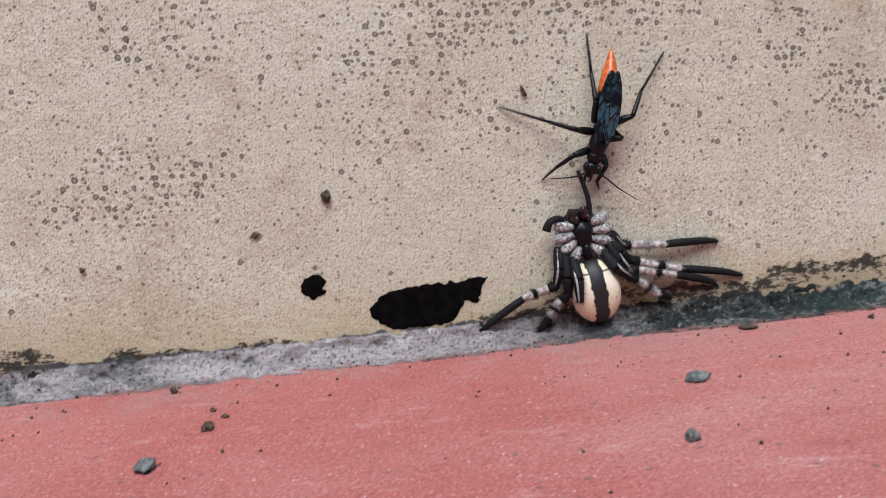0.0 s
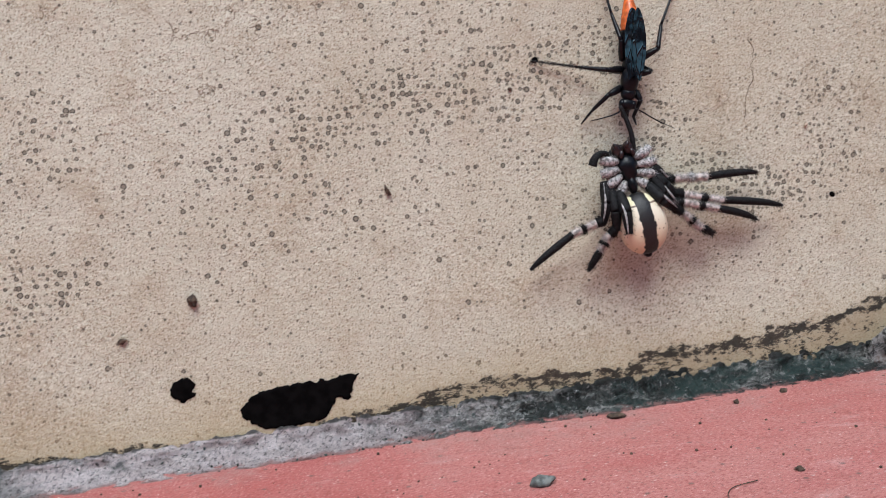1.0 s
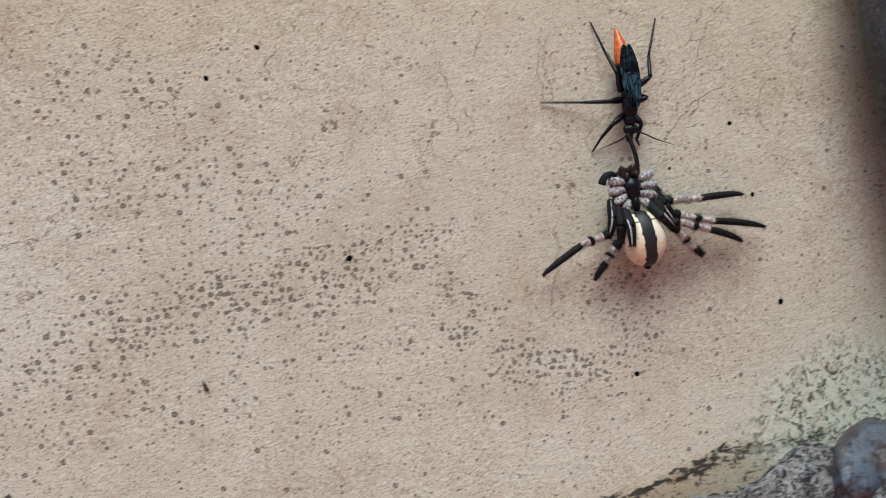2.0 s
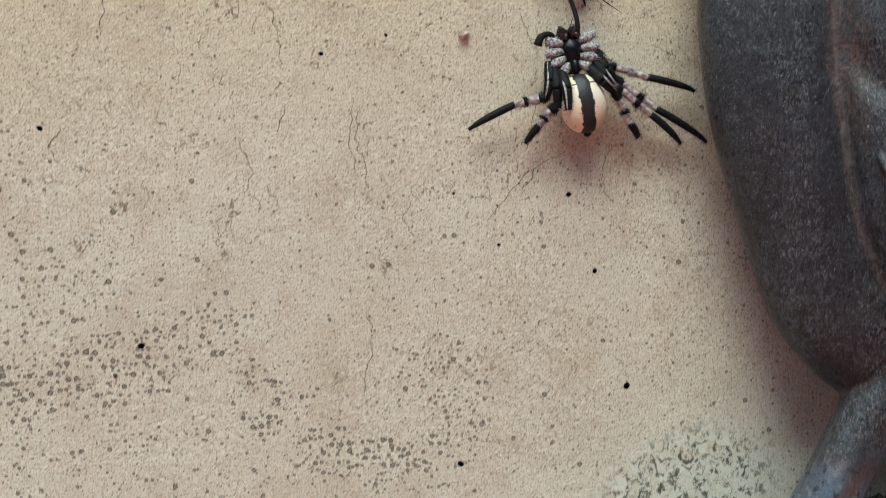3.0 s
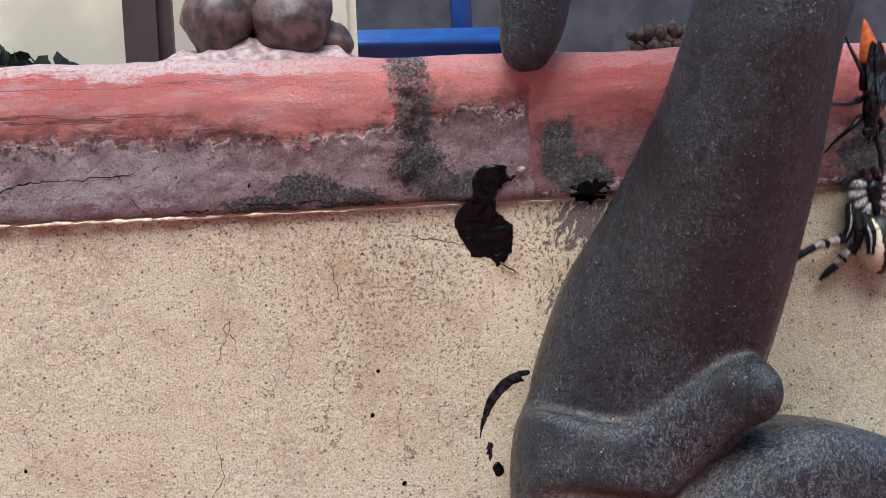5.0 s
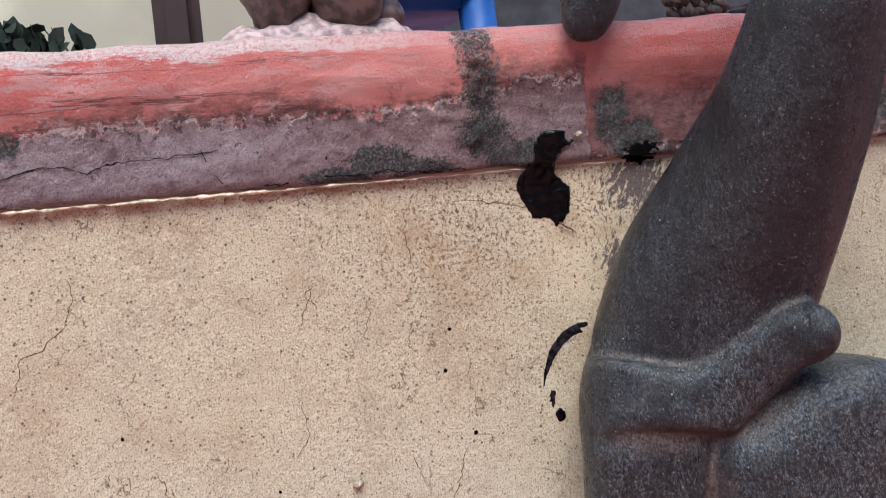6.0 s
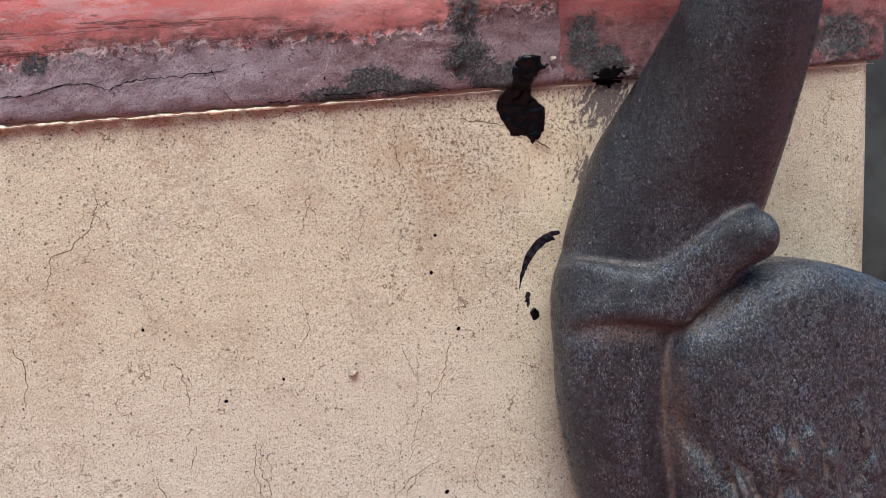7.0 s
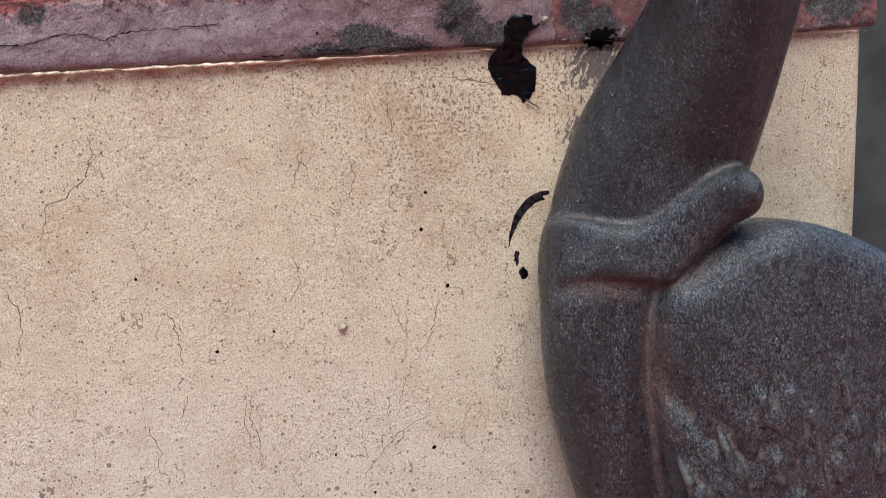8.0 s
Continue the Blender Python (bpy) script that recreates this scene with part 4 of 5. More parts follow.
def build_marks():
    splat("paint_patch", "large ragged dull black paint patch on the wall foot", "paint patch", PAINT, [(-34, 16.2), (-31, 19.4), (-26, 20.8), (-20, 21.3), (-14, 21.6), (-8, 22.2), (-9.2, 19.6), (-10, 16.4), (-12.8, 17.2), (-15, 13.6), (-19, 12.2), (-27, 11.8), (-32, 13.4)], seed=2.0, wobble=0.5)
    splat("paint_blot", "small round black paint blot on the wall", "paint blot", PAINT, [(-45.4 + 2.7 * math.cos(a) * (1.1 if k % 3 else 0.85), 22 + 2.6 * math.sin(a)) for k, a in enumerate(math.pi * j / 7 for j in range(14))], seed=4.0, wobble=0.45)
    tar("tar_drip", "glossy black tar drip running over the coping edge", "tar drip", [(164.6, 238.1), (170.1, 238.2), (170.7, 236.1), (173.3, 235.6), (170.6, 234.0), (168.6, 231.8), (168.6, 229.2), (169.4, 227.0), (171.2, 225.6), (172.6, 223.6), (172.7, 220.7), (171.6, 217.5), (168.8, 214.6), (166.9, 217.0), (163.6, 217.2), (161.7, 219.8), (159.2, 224.4), (159.6, 227.5), (161.3, 229.4), (163.1, 231.4), (163.2, 235.0)], lambda x, z: float(np.interp(z, (214, 226, 229.4, 231, 236, 240), (0, -0.2, -1.6, -3.3, -3.7, -4.2))), 6.0, 0.45)
    splat("tar_smear", "curved dry black smear on the wall", "tar smear", DRY, [(175.2, 190.3), (171.4, 189.7), (167.7, 187.5), (164.8, 183.6), (163.1, 178), (162.8, 174), (164.0, 177.4), (166.4, 182), (169.3, 185.3), (172, 187.1), (174.2, 187.5), (173.6, 188.6), (175.6, 189.0)], seed=7.0, wobble=0.18, y=-0.15)
    splat("tar_smear", "short broken black smear on the wall", "tar smear", DRY, [(164.6, 174), (166, 173.6), (165.8, 171), (164.8, 169.4), (164.4, 171.6)], seed=8.0, wobble=0.5, y=-0.15)
    bm = bmesh.new()
    tube(bm, [(169.2, -0.9, 215.8), (170.8, -0.9, 214.6), (172.2, -0.7, 213.9), (173.6, -0.5, 212.8)], [0.22, 0.2, 0.17, 0.08], 6)
    tagged(part("twig", bm, DIRT), "short brown twig stuck in the black tar", "twig")
    lump("paint_chip", "small cream paint chip beside the tar drip", "paint chip", HUSK, (174.4, -3.7, 237.0), (0.9, 0.4, 0.6), 0.3, seed=31.0)
    tar("tar_drop", "single round black tar drop on the wall", "tar drop", [(167 + 1.4 * math.cos(a), 167 + 1.9 * math.sin(a)) for a in (math.pi * j / 6 for j in range(12))], wall_y, 9.0, 0.3, 0.6)
    splat("tar_smear", "dark crusted smear below the coping beside the statue", "tar smear", PAINT, [(187, 232.4), (191, 233.6), (195.6, 232.6), (194, 229.4), (190, 228.6), (187.4, 230)], seed=11.0, wobble=1.1, y=-0.3, face=coping_face)


def build_debris():
    for k, (x, z, r) in enumerate(((138.1, 182.3, 0.5), (144.7, 165.7, 0.55), (138.3, 118.3, 0.6), (80.6, 154.1, 0.5), (139.9, 192.4, 0.45), (17.3, 139.5, 0.6), (5.4, 132.5, 0.6), (-22.4, 151.8, 0.5), (143.9, 99.3, 0.6), (150.6, 70.4, 0.8), (35.9, 89.2, 0.7), (120.3, 107.1, 0.4), (108, 55, 0.7), (96, 158, 0.4), (62, 176, 0.4), (110, 120, 0.35))):
        bm = bmesh.new()
        ball(bm, (x, wall_y(x, z), z), (r, 0.18, r * 1.15), (0, 25 * k, 0), 10, 6)
        part("speck", bm, PAINT, the_wall, "black paint speck")
    wall_bits = [("seed_husk", "small black seed husk stuck to the wall", "seed", DIRT, (1, -0.5, 62), (0.6, 0.6, 1.7), -25), ("dirt_crumb", "brown dirt crumb stuck to the wall", "dirt crumb", DIRT, (-42, -0.8, 41), (1.3, 1.1, 1.7), 0), ("dirt_crumb", "brown dirt crumb stuck to the wall", "dirt crumb", DIRT, (-57, -0.4, 33.6), (1.1, 0.6, 0.8), 0), ("dirt_crumb", "brown dirt crumb stuck to the wall", "dirt crumb", DIRT, (-92, -0.4, 28), (0.7, 0.5, 0.8), 0), ("dirt_crumb", "tan dry husk stuck to the wall", "husk", HUSK, (114.5, -1.0, 157.3), (1.5, 1.3, 1.2), 0), ("dirt_crumb", "white grit speck stuck to the wall", "grit", HUSK, (101.3, -0.5, 72), (0.6, 0.5, 0.8), 0), ("dirt_crumb", "black dirt speck on the wall", "dirt crumb", DIRT, (29.7, -0.3, 83), (0.6, 0.4, 0.6), 0)]
    for k, (name, label, cat, mat, at, radii, turn) in enumerate(wall_bits):
        lump(name, label, cat, mat, at, [0.78 * r for r in radii], 0.5, seed=20.0 + k, turn=(0, turn, 0))
    floor_bits = [(20, -46, 2.0, 1.3), (6.6, -75, 1.2, 1.2), (-65, -40, 1.4, 0.9), (-73, -57, 2.3, 1.0), (-74, -11, 1.0, 0.8), (-65, -29, 0.6, 0.5), (-62.5, -34, 0.7, 0.5), (47.6, -11, 2.2, 0.5), (87, -12, 1.1, 0.7), (74, -15, 0.8, 0.6), (63, -59, 0.9, 0.5)]
    for k, (x, y, r, h) in enumerate(floor_bits):
        lump("stone_chip", "flat grey stone chip lying on the red floor", "stone chip", STONE if k in (0, 1, 3) else DIRT, (x, y, floor_z(x) + h * 0.5), (r, r * 0.75, h), 0.5, seed=40.0 + k, turn=(0, 0, 30 * k), group="stone chips on the floor")
    rnd = random.Random(11)
    bm = bmesh.new()
    for k in range(170):
        x, y = rnd.uniform(-130, 190), -8 - abs(rnd.gauss(0, 34))
        r = rnd.choice((0.15, 0.2, 0.25, 0.35))
        bmesh.ops.create_icosphere(bm, subdivisions=1, radius=r, matrix=Matrix.Translation((x, y, floor_z(x) + r * 0.4)))
    tagged(part("grit", bm, DIRT), "fine dark grit scattered on the red floor", "grit", kind="stuff")
    bm = bmesh.new()
    for k in range(900):
        x = rnd.uniform(-140, 200) if k % 3 else rnd.uniform(0, 200)
        d = rnd.random()
        y, z = -0.6 - 7.4 * d * d, floor_z(x) + 5.4 * (1 - d) ** 2.2
        r = rnd.uniform(0.12, 0.42)
        bmesh.ops.create_icosphere(bm, subdivisions=1, radius=r, matrix=Matrix.LocRotScale((x, y, z), Euler((rnd.random() * 3, rnd.random() * 3, 0)), (1.3, 0.9, 0.7)))
    tagged(part("moss_crumbs", bm, plain("dark moss crumb", (0.05, 0.055, 0.05), 0.9, 0.8, 0.7, 0.5)), "dark moss and mortar crumbs along the wall foot", "moss", kind="stuff")
    bm = bmesh.new()
    tube(bm, [(x, y, floor_z(x) + 0.25) for x, y in smooth_path([(54, -61), (48.5, -62.5), (45.8, -67), (46, -73), (53, -79)], 6)], 0.09, 5)
    tagged(part("hair", bm, DIRT), "thin dark curved hair lying on the floor", "hair")


def build_plinth():
    bm = bmesh.new()
    for x, y, z, rx, ry, rz in ((198, -19, 13, 48, 20, 17), (160, -8, 17, 32, 10, 12), (225, -24, 12, 48, 24, 16), (140, -4, 13, 24, 7, 7)):
        ball(bm, (x, y, z + 4), (rx, ry, rz), (0, -6, 0), 48, 30)
    rough(bm, 4.0, 0.07, 2.0)
    rough(bm, 1.4, 0.35, 5.0)
    ob = part("plinth", bm, MOUND)
    re = ob.modifiers.new("skin", "REMESH")
    re.mode, re.voxel_size = "VOXEL", 0.0012
    return tagged(ob, "rough grey cement plinth with lichen under the statue", "plinth")


def build_terrace():
    """What shows above the coping: another statue's foot, a husk, a post, a column and a chair, with added dark sheets
    for the shade beyond.
    """
    foot = thing("statue_foot", "brown clawed statue foot on a pink cement base", "statue foot", pose(0, 0, 0))
    bm = bmesh.new()
    ball(bm, (117, 25, 263.5), (26, 13, 7.5), u=36, v=20)
    rough(bm, 2.0, 0.12, 4.0)
    part("base", bm, plain("pink crumbled cement", (0.40, 0.29, 0.28), 0.9, 0.4, 0.4, 0.8), foot)
    brown = plain("worn brown paint", (0.085, 0.05, 0.045), 0.45, 0.6, 0.3, 0.5)
    for at, radii, turn in (((125, 21, 275), (10.5, 9, 9), -24), ((108, 22, 276), (8.6, 8, 10), 25), ((134, 26, 271), (6, 6, 5), 20)):
        bm = bmesh.new()
        ball(bm, at, radii, (0, turn, 0))
        rough(bm, 1.6, 0.16, 7.0)
        part("toe", bm, brown, foot, "worn brown rounded toe")
    bm = bmesh.new()
    tube(bm, [(117, 30, 274), (116, 32, 290), (114, 34, 330), (116, 36, 380)], [9, 8, 8, 12], 14)
    rough(bm, 1.0, 0.1, 3.0)
    part("leg", bm, brown, foot)
    rnd = random.Random(3)
    seed_head = thing("dry_seed_head", "curled dark brown dry seed head on the coping", "seed head", pose(0, 0, 0))
    husk = plain("dark brown husk", (0.06, 0.04, 0.035), 0.8, 0.5, 0.9, 0.6)
    for k in range(26):
        bm = bmesh.new()
        a = k * 0.55
        ball(bm, (217 + 7 * math.cos(a) + rnd.uniform(-1, 1), 16 + 4 * math.sin(a), 265.6 + rnd.uniform(0, 4.5)), (2.2, 1.6, 1.4), (rnd.uniform(0, 90), rnd.uniform(0, 90), 0), 8, 6)
        part("husk", bm, husk, seed_head)

    # dark leaves at the column's foot
    bm = bmesh.new()
    for k in range(420):
        c = Vector((14 + rnd.gauss(0, 12), 138 + rnd.gauss(0, 6), 277 + rnd.gauss(0, 4)))
        m = Matrix.LocRotScale(c, Euler([rnd.uniform(0, 6) for _ in range(3)]), (4, 2.4, 1))
        vs = [bm.verts.new(m @ Vector(q)) for q in ((-1, 0, 0), (-0.3, -1, 0.5), (0.6, -0.8, 0.5), (1, 0, 0), (0.6, 0.8, 0.5), (-0.3, 1, 0.5))]
        bm.faces.new(vs)
    for k in range(9):
        tube(bm, [(20 + 2 * (k - 4), 138, 0), (20 + 4 * (k - 4), 136 + 2 * (k % 3), 279)], [1.4, 0.7], 5)
    tagged(part("shrub", bm, plain("dark leaves", (0.018, 0.03, 0.02), 0.6, 0.5, 0.05, 0.2)), "small dark green shrub behind the coping", "shrub")

    def box(name, label, cat, mat, x0, x1, y0, y1, z0, z1, kind=""):
        b = bmesh.new()
        bmesh.ops.create_cube(b, size=1, matrix=Matrix.LocRotScale(((x0 + x1) / 2, (y0 + y1) / 2, (z0 + z1) / 2), None, (x1 - x0, y1 - y0, z1 - z0)))
        bmesh.ops.bevel(b, geom=b.edges[:], offset=4, segments=2, affect="EDGES")
        return tagged(part(name, b, mat, smooth=False), label, cat, kind=kind)

    box("column", "pale beige plastered column behind the coping", "column", plain("beige plaster", (0.62, 0.55, 0.42), 0.8, 0.15, 0.02, 0.2), -1500, 151, 170, 330, 0, 900, "structure")
    box("post", "dark brown painted post standing on the coping", "post", plain("dark brown paint", (0.035, 0.018, 0.017), 0.5, 0.3, 0.05, 0.2), 73.5, 88, 90, 104, 263.5, 700)
    # dark sheet added where only shaded depth shows, the shade in its colour
    box("shade_sheet_back", "added dark sheet standing in for the shaded opening behind the coping", "wall", plain("dark stand-in for shaded depth", (0.035, 0.035, 0.04), 0.8, 0.4, 0.01, 0.2), -6000, 6000, 2400, 2600, 0, 1080, "structure")
    # made-up panel, its dark colour standing for the space past the corner
    box("shade_sheet_side", "added dark panel filling the shaded space beyond the corner", "wall", plain("dark stand-in for corner shade", (0.03, 0.034, 0.03), 0.8, 0.4, 0.03, 0.3), 240, 1400, 190, 260, 0, 250, "structure")
    # unseen panel added to keep low sky out of the statue's reflections
    box("sky_blocker", "unseen dark panel added behind the camera to block low sky light", "wall", plain("dark sky blocker", (0.13, 0.12, 0.11), 0.85, 0.4, 0.01, 0.2), -6000, 6000, -2800, -2600, -400, 1500, "structure")
    blue = plain("blue plastic", (0.02, 0.085, 0.30), 0.4, 0.15, 0.05, 0.05)
    chair = thing("plastic_chair", "blue plastic chair standing behind the wall", "chair", pose(0.165, 0.95, 0.0))

    def bar(name, pts, radii, mat=blue):
        b = bmesh.new()
        tube(b, pts, radii, 12)
        part(name, b, mat, chair)

    b = bmesh.new()
    bmesh.ops.create_cube(b, size=1, matrix=Matrix.LocRotScale((0, 0, 372), None, (430, 420, 30)))
    bmesh.ops.bevel(b, geom=b.edges[:], offset=11, segments=3, affect="EDGES")
    part("seat", b, blue, chair)
    for sx in (-1, 1):
        for sy in (-1, 1):
            bar("leg", [(sx * 195, sy * 190, 365), (sx * 215, sy * 205, 10)], [20, 16])
        bar("back_post", [(sx * 205, 195, 380), (sx * 204, 215, 560), (sx * 200, 240, 800)], [16, 15, 13])
        bar("armrest", [(sx * 225, 190, 520), (sx * 228, 0, 535), (sx * 222, -190, 500), (sx * 215, -200, 380)], [14, 16, 14, 13])
    bar("top_rail", [(-200, 240, 800), (0, 252, 812), (200, 240, 800)], [14, 20, 14])


def build_cracks(wall, coping):
    """Hair cracks in the plaster and open cracks in the coping, as thin dark threads set into the face."""
    brown = plain("dark brown crack", (0.10, 0.065, 0.04), 0.95, 0.4, 0.8, 0.2, spec=0.05)
    black = plain("black open crack", (0.012, 0.010, 0.010), 0.95, 0.4, 0.8, 0.2, spec=0.05)
    hairs = [
        [(68.7, 166), (71, 159.5), (72, 151.7)], [(142, 162.4), (139.7, 153), (135, 145.5), (130.6, 138), (129.2, 130)], [(87.5, 142.4), (86, 133.2), (87.6, 125)],
        [(55, 214), (53.5, 205), (47, 198.6), (42.7, 196.7), (40.5, 188)], [(108, 206.5), (106.5, 205), (108.4, 201)], [(120, 202), (120.4, 197), (119, 192.6)],
        [(133.6, 226), (131, 220.3), (131.2, 214), (131.7, 207)], [(99.3, 119), (98, 114.4), (100, 110.7)], [(71.6, 143), (70.7, 139.7), (70, 137)],
        [(89, 141.6), (87.5, 134.5), (89, 128.8), (89.3, 120.3)], [(138, 128.6), (128, 123.7), (116.7, 111.6)], [(21.7, 140), (19.5, 135.6), (20, 132)], [(65, 124), (67.7, 122.3), (68.3, 119.5)],
        [(88, 93), (88.6, 86.6), (87, 78.7), (85.5, 73.5)], [(145.5, 223), (153, 222), (158.4, 221), (162.4, 219.6)], [(102, 180), (104, 172), (101, 166)], [(60, 136), (63, 128), (61, 122)], [(30, 176), (33, 168), (31, 160)], [(127.7, 162.1), (130, 158), (131.8, 153.8)], [(107.4, 207.3), (106, 202), (104.3, 196.8)], [(61.8, 122), (64, 121), (64.5, 118)], [(129.6, 125.2), (128.4, 122), (125.9, 119.2)], [(150, 130), (147, 122), (149, 116)],
    ]
    for k, pts in enumerate(hairs):
        bm = bmesh.new()
        line = smooth_path(pts, 8)
        path = []
        for j, (x, z) in enumerate(line):
            q = Vector((x, k * 3.0, z))
            x, z = x + 1.1 * noise.fractal(q * 0.4, 0.8, 2.0, 4), z + 0.8 * noise.noise(q * 0.6)
            path.append((x, wall_y(x, z) - 0.02, z))
        size = [0.03 + 0.10 * abs(noise.noise(Vector((j * 0.3, k, 0)))) + (0.03 if 1 < j < len(path) - 2 else 0) for j in range(len(path))]
        tube(bm, path, size, 5)
        part("crack", bm, brown, wall, "fine brown hair crack")
    for pts, r in (([(20, 237.2), (34, 236.4), (44.2, 236.9), (49, 238.1), (53.4, 238.3), (58, 238), (61.9, 236.7), (66.2, 238.5), (75, 238.7), (89.7, 239.4)], 0.17), ([(86, 239.6), (88, 235), (91, 231.4)], 0.12), ([(99, 230.8), (106, 231.3), (116, 231.9), (122, 231.4), (128, 231.7), (136, 231.1), (146, 230.8)], 0.2), ([(186, 232.5), (196, 233.4), (204, 233)], 0.15), ([(114, 238), (113.4, 235.4)], 0.2)):
        bm = bmesh.new()
        line = smooth_path(pts, 10)
        path = []
        for j, (x, z) in enumerate(line):
            z += 0.6 * noise.fractal(Vector((x * 0.45, 7, z * 0.3)), 0.6, 2.0, 5)
            path.append((x, coping_face(z) - 0.15, z))
        tube(bm, path, [r * (0.45 + 1.5 * abs(noise.noise(Vector((j * 0.55, 5, 0))))) for j in range(len(path))], 6)
        part("crack", bm, black, coping, "black open crack")


build_cracks(the_wall, the_coping)
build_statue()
build_plinth()
build_marks()
build_debris()
build_terrace()


# ---- the animals ----
def banded(name, segments, parent, at=(0, 0, 0), label="", fuzz=0, hair=0.9, seed=1, sides=10):
    """A limb of jointed segments (points, radii, material), one mesh with several materials; fuzz: hairs for each segment."""
    me_parts = []
    mats = []
    bm = bmesh.new()
    rnd = random.Random(seed)
    for pts, radii, mat in segments:
        if mat not in mats:
            mats.append(mat)
        before = len(bm.faces)
        line = smooth_path([(*p, r) for p, r in zip(pts, radii)], 4)
        tube(bm, [q[:3] for q in line], [max(0.04, q[3]) for q in line], sides)
        for _ in range(fuzz):
            i = rnd.randrange(len(line) - 1)
            f = rnd.random()
            p = Vector(line[i][:3]).lerp(Vector(line[i + 1][:3]), f)
            way = (Vector(line[i + 1][:3]) - Vector(line[i][:3])).normalized()
            out = Vector((rnd.gauss(0, 1), rnd.gauss(0, 1), rnd.gauss(0, 1)))
            out = (out - way * out.dot(way)).normalized()
            r = line[i][3]
            side = out.cross(way) * 0.045
            root, tip = p + out * r * 0.9, p + out * (r + hair * rnd.uniform(0.4, 1)) + way * hair * 0.5
            a, b, c, d = bm.verts.new(root + side), bm.verts.new(root - side), bm.verts.new(root + way * 0.06), bm.verts.new(tip)
            bm.faces.new((a, b, d)), bm.faces.new((b, c, d)), bm.faces.new((c, a, d))
        bm.faces.ensure_lookup_table()
        for f in bm.faces[before:]:
            f.material_index = mats.index(mat)
    me = mesh_of(bm, name, None)
    for m in mats:
        me.materials.append(m)
    ob = new(name, me)
    ob.parent = parent
    ob.location = Vector(at) * MM
    return tagged(ob, label)


def build_spider():
    """A large spider lying belly outwards; the origin is at its breastplate, on the wall's face."""
    s = thing("huntsman_spider", "large grey and black banded spider with a cream belly", "spider", pose(0.0131, 0, 0.032))
    bm = bmesh.new()
    ball(bm, (0, -3.7, 0.4), (2.0, 1.5, 2.9))
    for v in bm.verts:
        v.co.x *= 1.15 if v.co.z > 0.8 else 0.9
        v.co.y -= 0.35 * noise.noise(v.co * 0.9)
    ball(bm, (0, -4.0, -3.2), (1.0, 1.2, 2.0))
    part("sternum", bm, WASP, s, "black oval breastplate")
    bm = bmesh.new()
    ball(bm, (0, -1.6, 0.6), (4.6, 1.7, 5.0))
    part("carapace", bm, DARKLEG, s)
    bm = bmesh.new()
    ball(bm, (0.2, -4.3, -11.4), (5.2, 4.2, 6.6), (0, 0, 0), 36, 26)
    for v in bm.verts:
        v.co.x *= 1.0 - 0.012 * (v.co.z + 11.4)
    bm.transform(Matrix.Translation((0, 0, 0)))
    part("abdomen", bm, BELLY, s, "cream abdomen with a black stripe")
    bm = bmesh.new()
    ball(bm, (0.2, -3.8, -17.9), (0.9, 0.8, 0.9))
    part("spinnerets", bm, DARKLEG, s)
    for k, (x, tx) in enumerate(((-1.5, -8), (1.0, 8))):
        bm = bmesh.new()
        ball(bm, (x, -3.4, 4.6), (1.15, 1.2, 1.5), (0, tx, 0))
        ball(bm, (x - 0.3, -4.2, 5.4), (0.55, 0.6, 0.9), (0, tx * 3, 0))
        ball(bm, (x + 0.5, -4.3, 3.6), (0.55, 0.5, 0.9), (0, -tx * 2, 0))
        part("chelicera", bm, REDBROWN, s, "red-brown jaw")
    banded("pedipalp", [([(-2.8, -3.4, 3.4), (-4.6, -4.2, 4.8), (-6.6, -4.4, 4.4), (-7.6, -4.2, 2.8)], [0.55, 0.6, 0.8, 0.95], DARKLEG)], s, fuzz=30, seed=3)
    banded("pedipalp", [([(1.9, -3.4, 3.2), (2.3, -3.9, 6.8), (1.9, -3.8, 10.6), (1.3, -3.6, 13.4)], [0.7, 0.55, 0.5, 0.4], DARKLEG)], s, seed=4)
    # hips, four a side
    for k, (x, z, ex, ez) in enumerate(((2.2, 2.3, 5.4, 3.4), (2.4, 0.8, 5.9, 0.6), (2.2, -0.8, 5.4, -2.2), (1.5, -2.2, 3.6, -4.8))):
        for side in (-1, 1):
            banded("coxa", [([(side * x * 0.8, -3.4, z), (side * (x + ex) / 2, -4.2, (z + ez) / 2), (side * ex, -3.4, ez)], [0.6, 1.02, 0.92], GREYLEG)], s, fuzz=190, hair=0.9, seed=10 + k * 2 + side)
    # thighs folded down beside the belly
    femora = [((-5.4, -3.2, -1.2), (-6.4, -4.4, -5.4), (-7.6, -3.6, -9.0)), ((-4.8, -3.6, -2.8), (-5.2, -5.4, -7.4), (-5.8, -4.6, -11.4)), ((-3.4, -4.2, -4.0), (-3.8, -7.4, -8.0), (-4.2, -7.4, -12.4)), ((5.4, -3.2, -0.4), (6.5, -3.4, -2.2), (7.8, -3.0, -3.8)), ((5.2, -3.4, -1.8), (6.8, -4.6, -4.8), (8.8, -3.6, -7.2)), ((4.8, -3.6, -2.6), (6.2, -5.0, -6.4), (8.0, -4.2, -9.0)), ((3.2, -4.2, -4.0), (4.6, -7.2, -7.4), (7.4, -5.0, -10.0))]
    for k, pts in enumerate(femora):
        top, mid, low = (Vector(p) for p in pts)
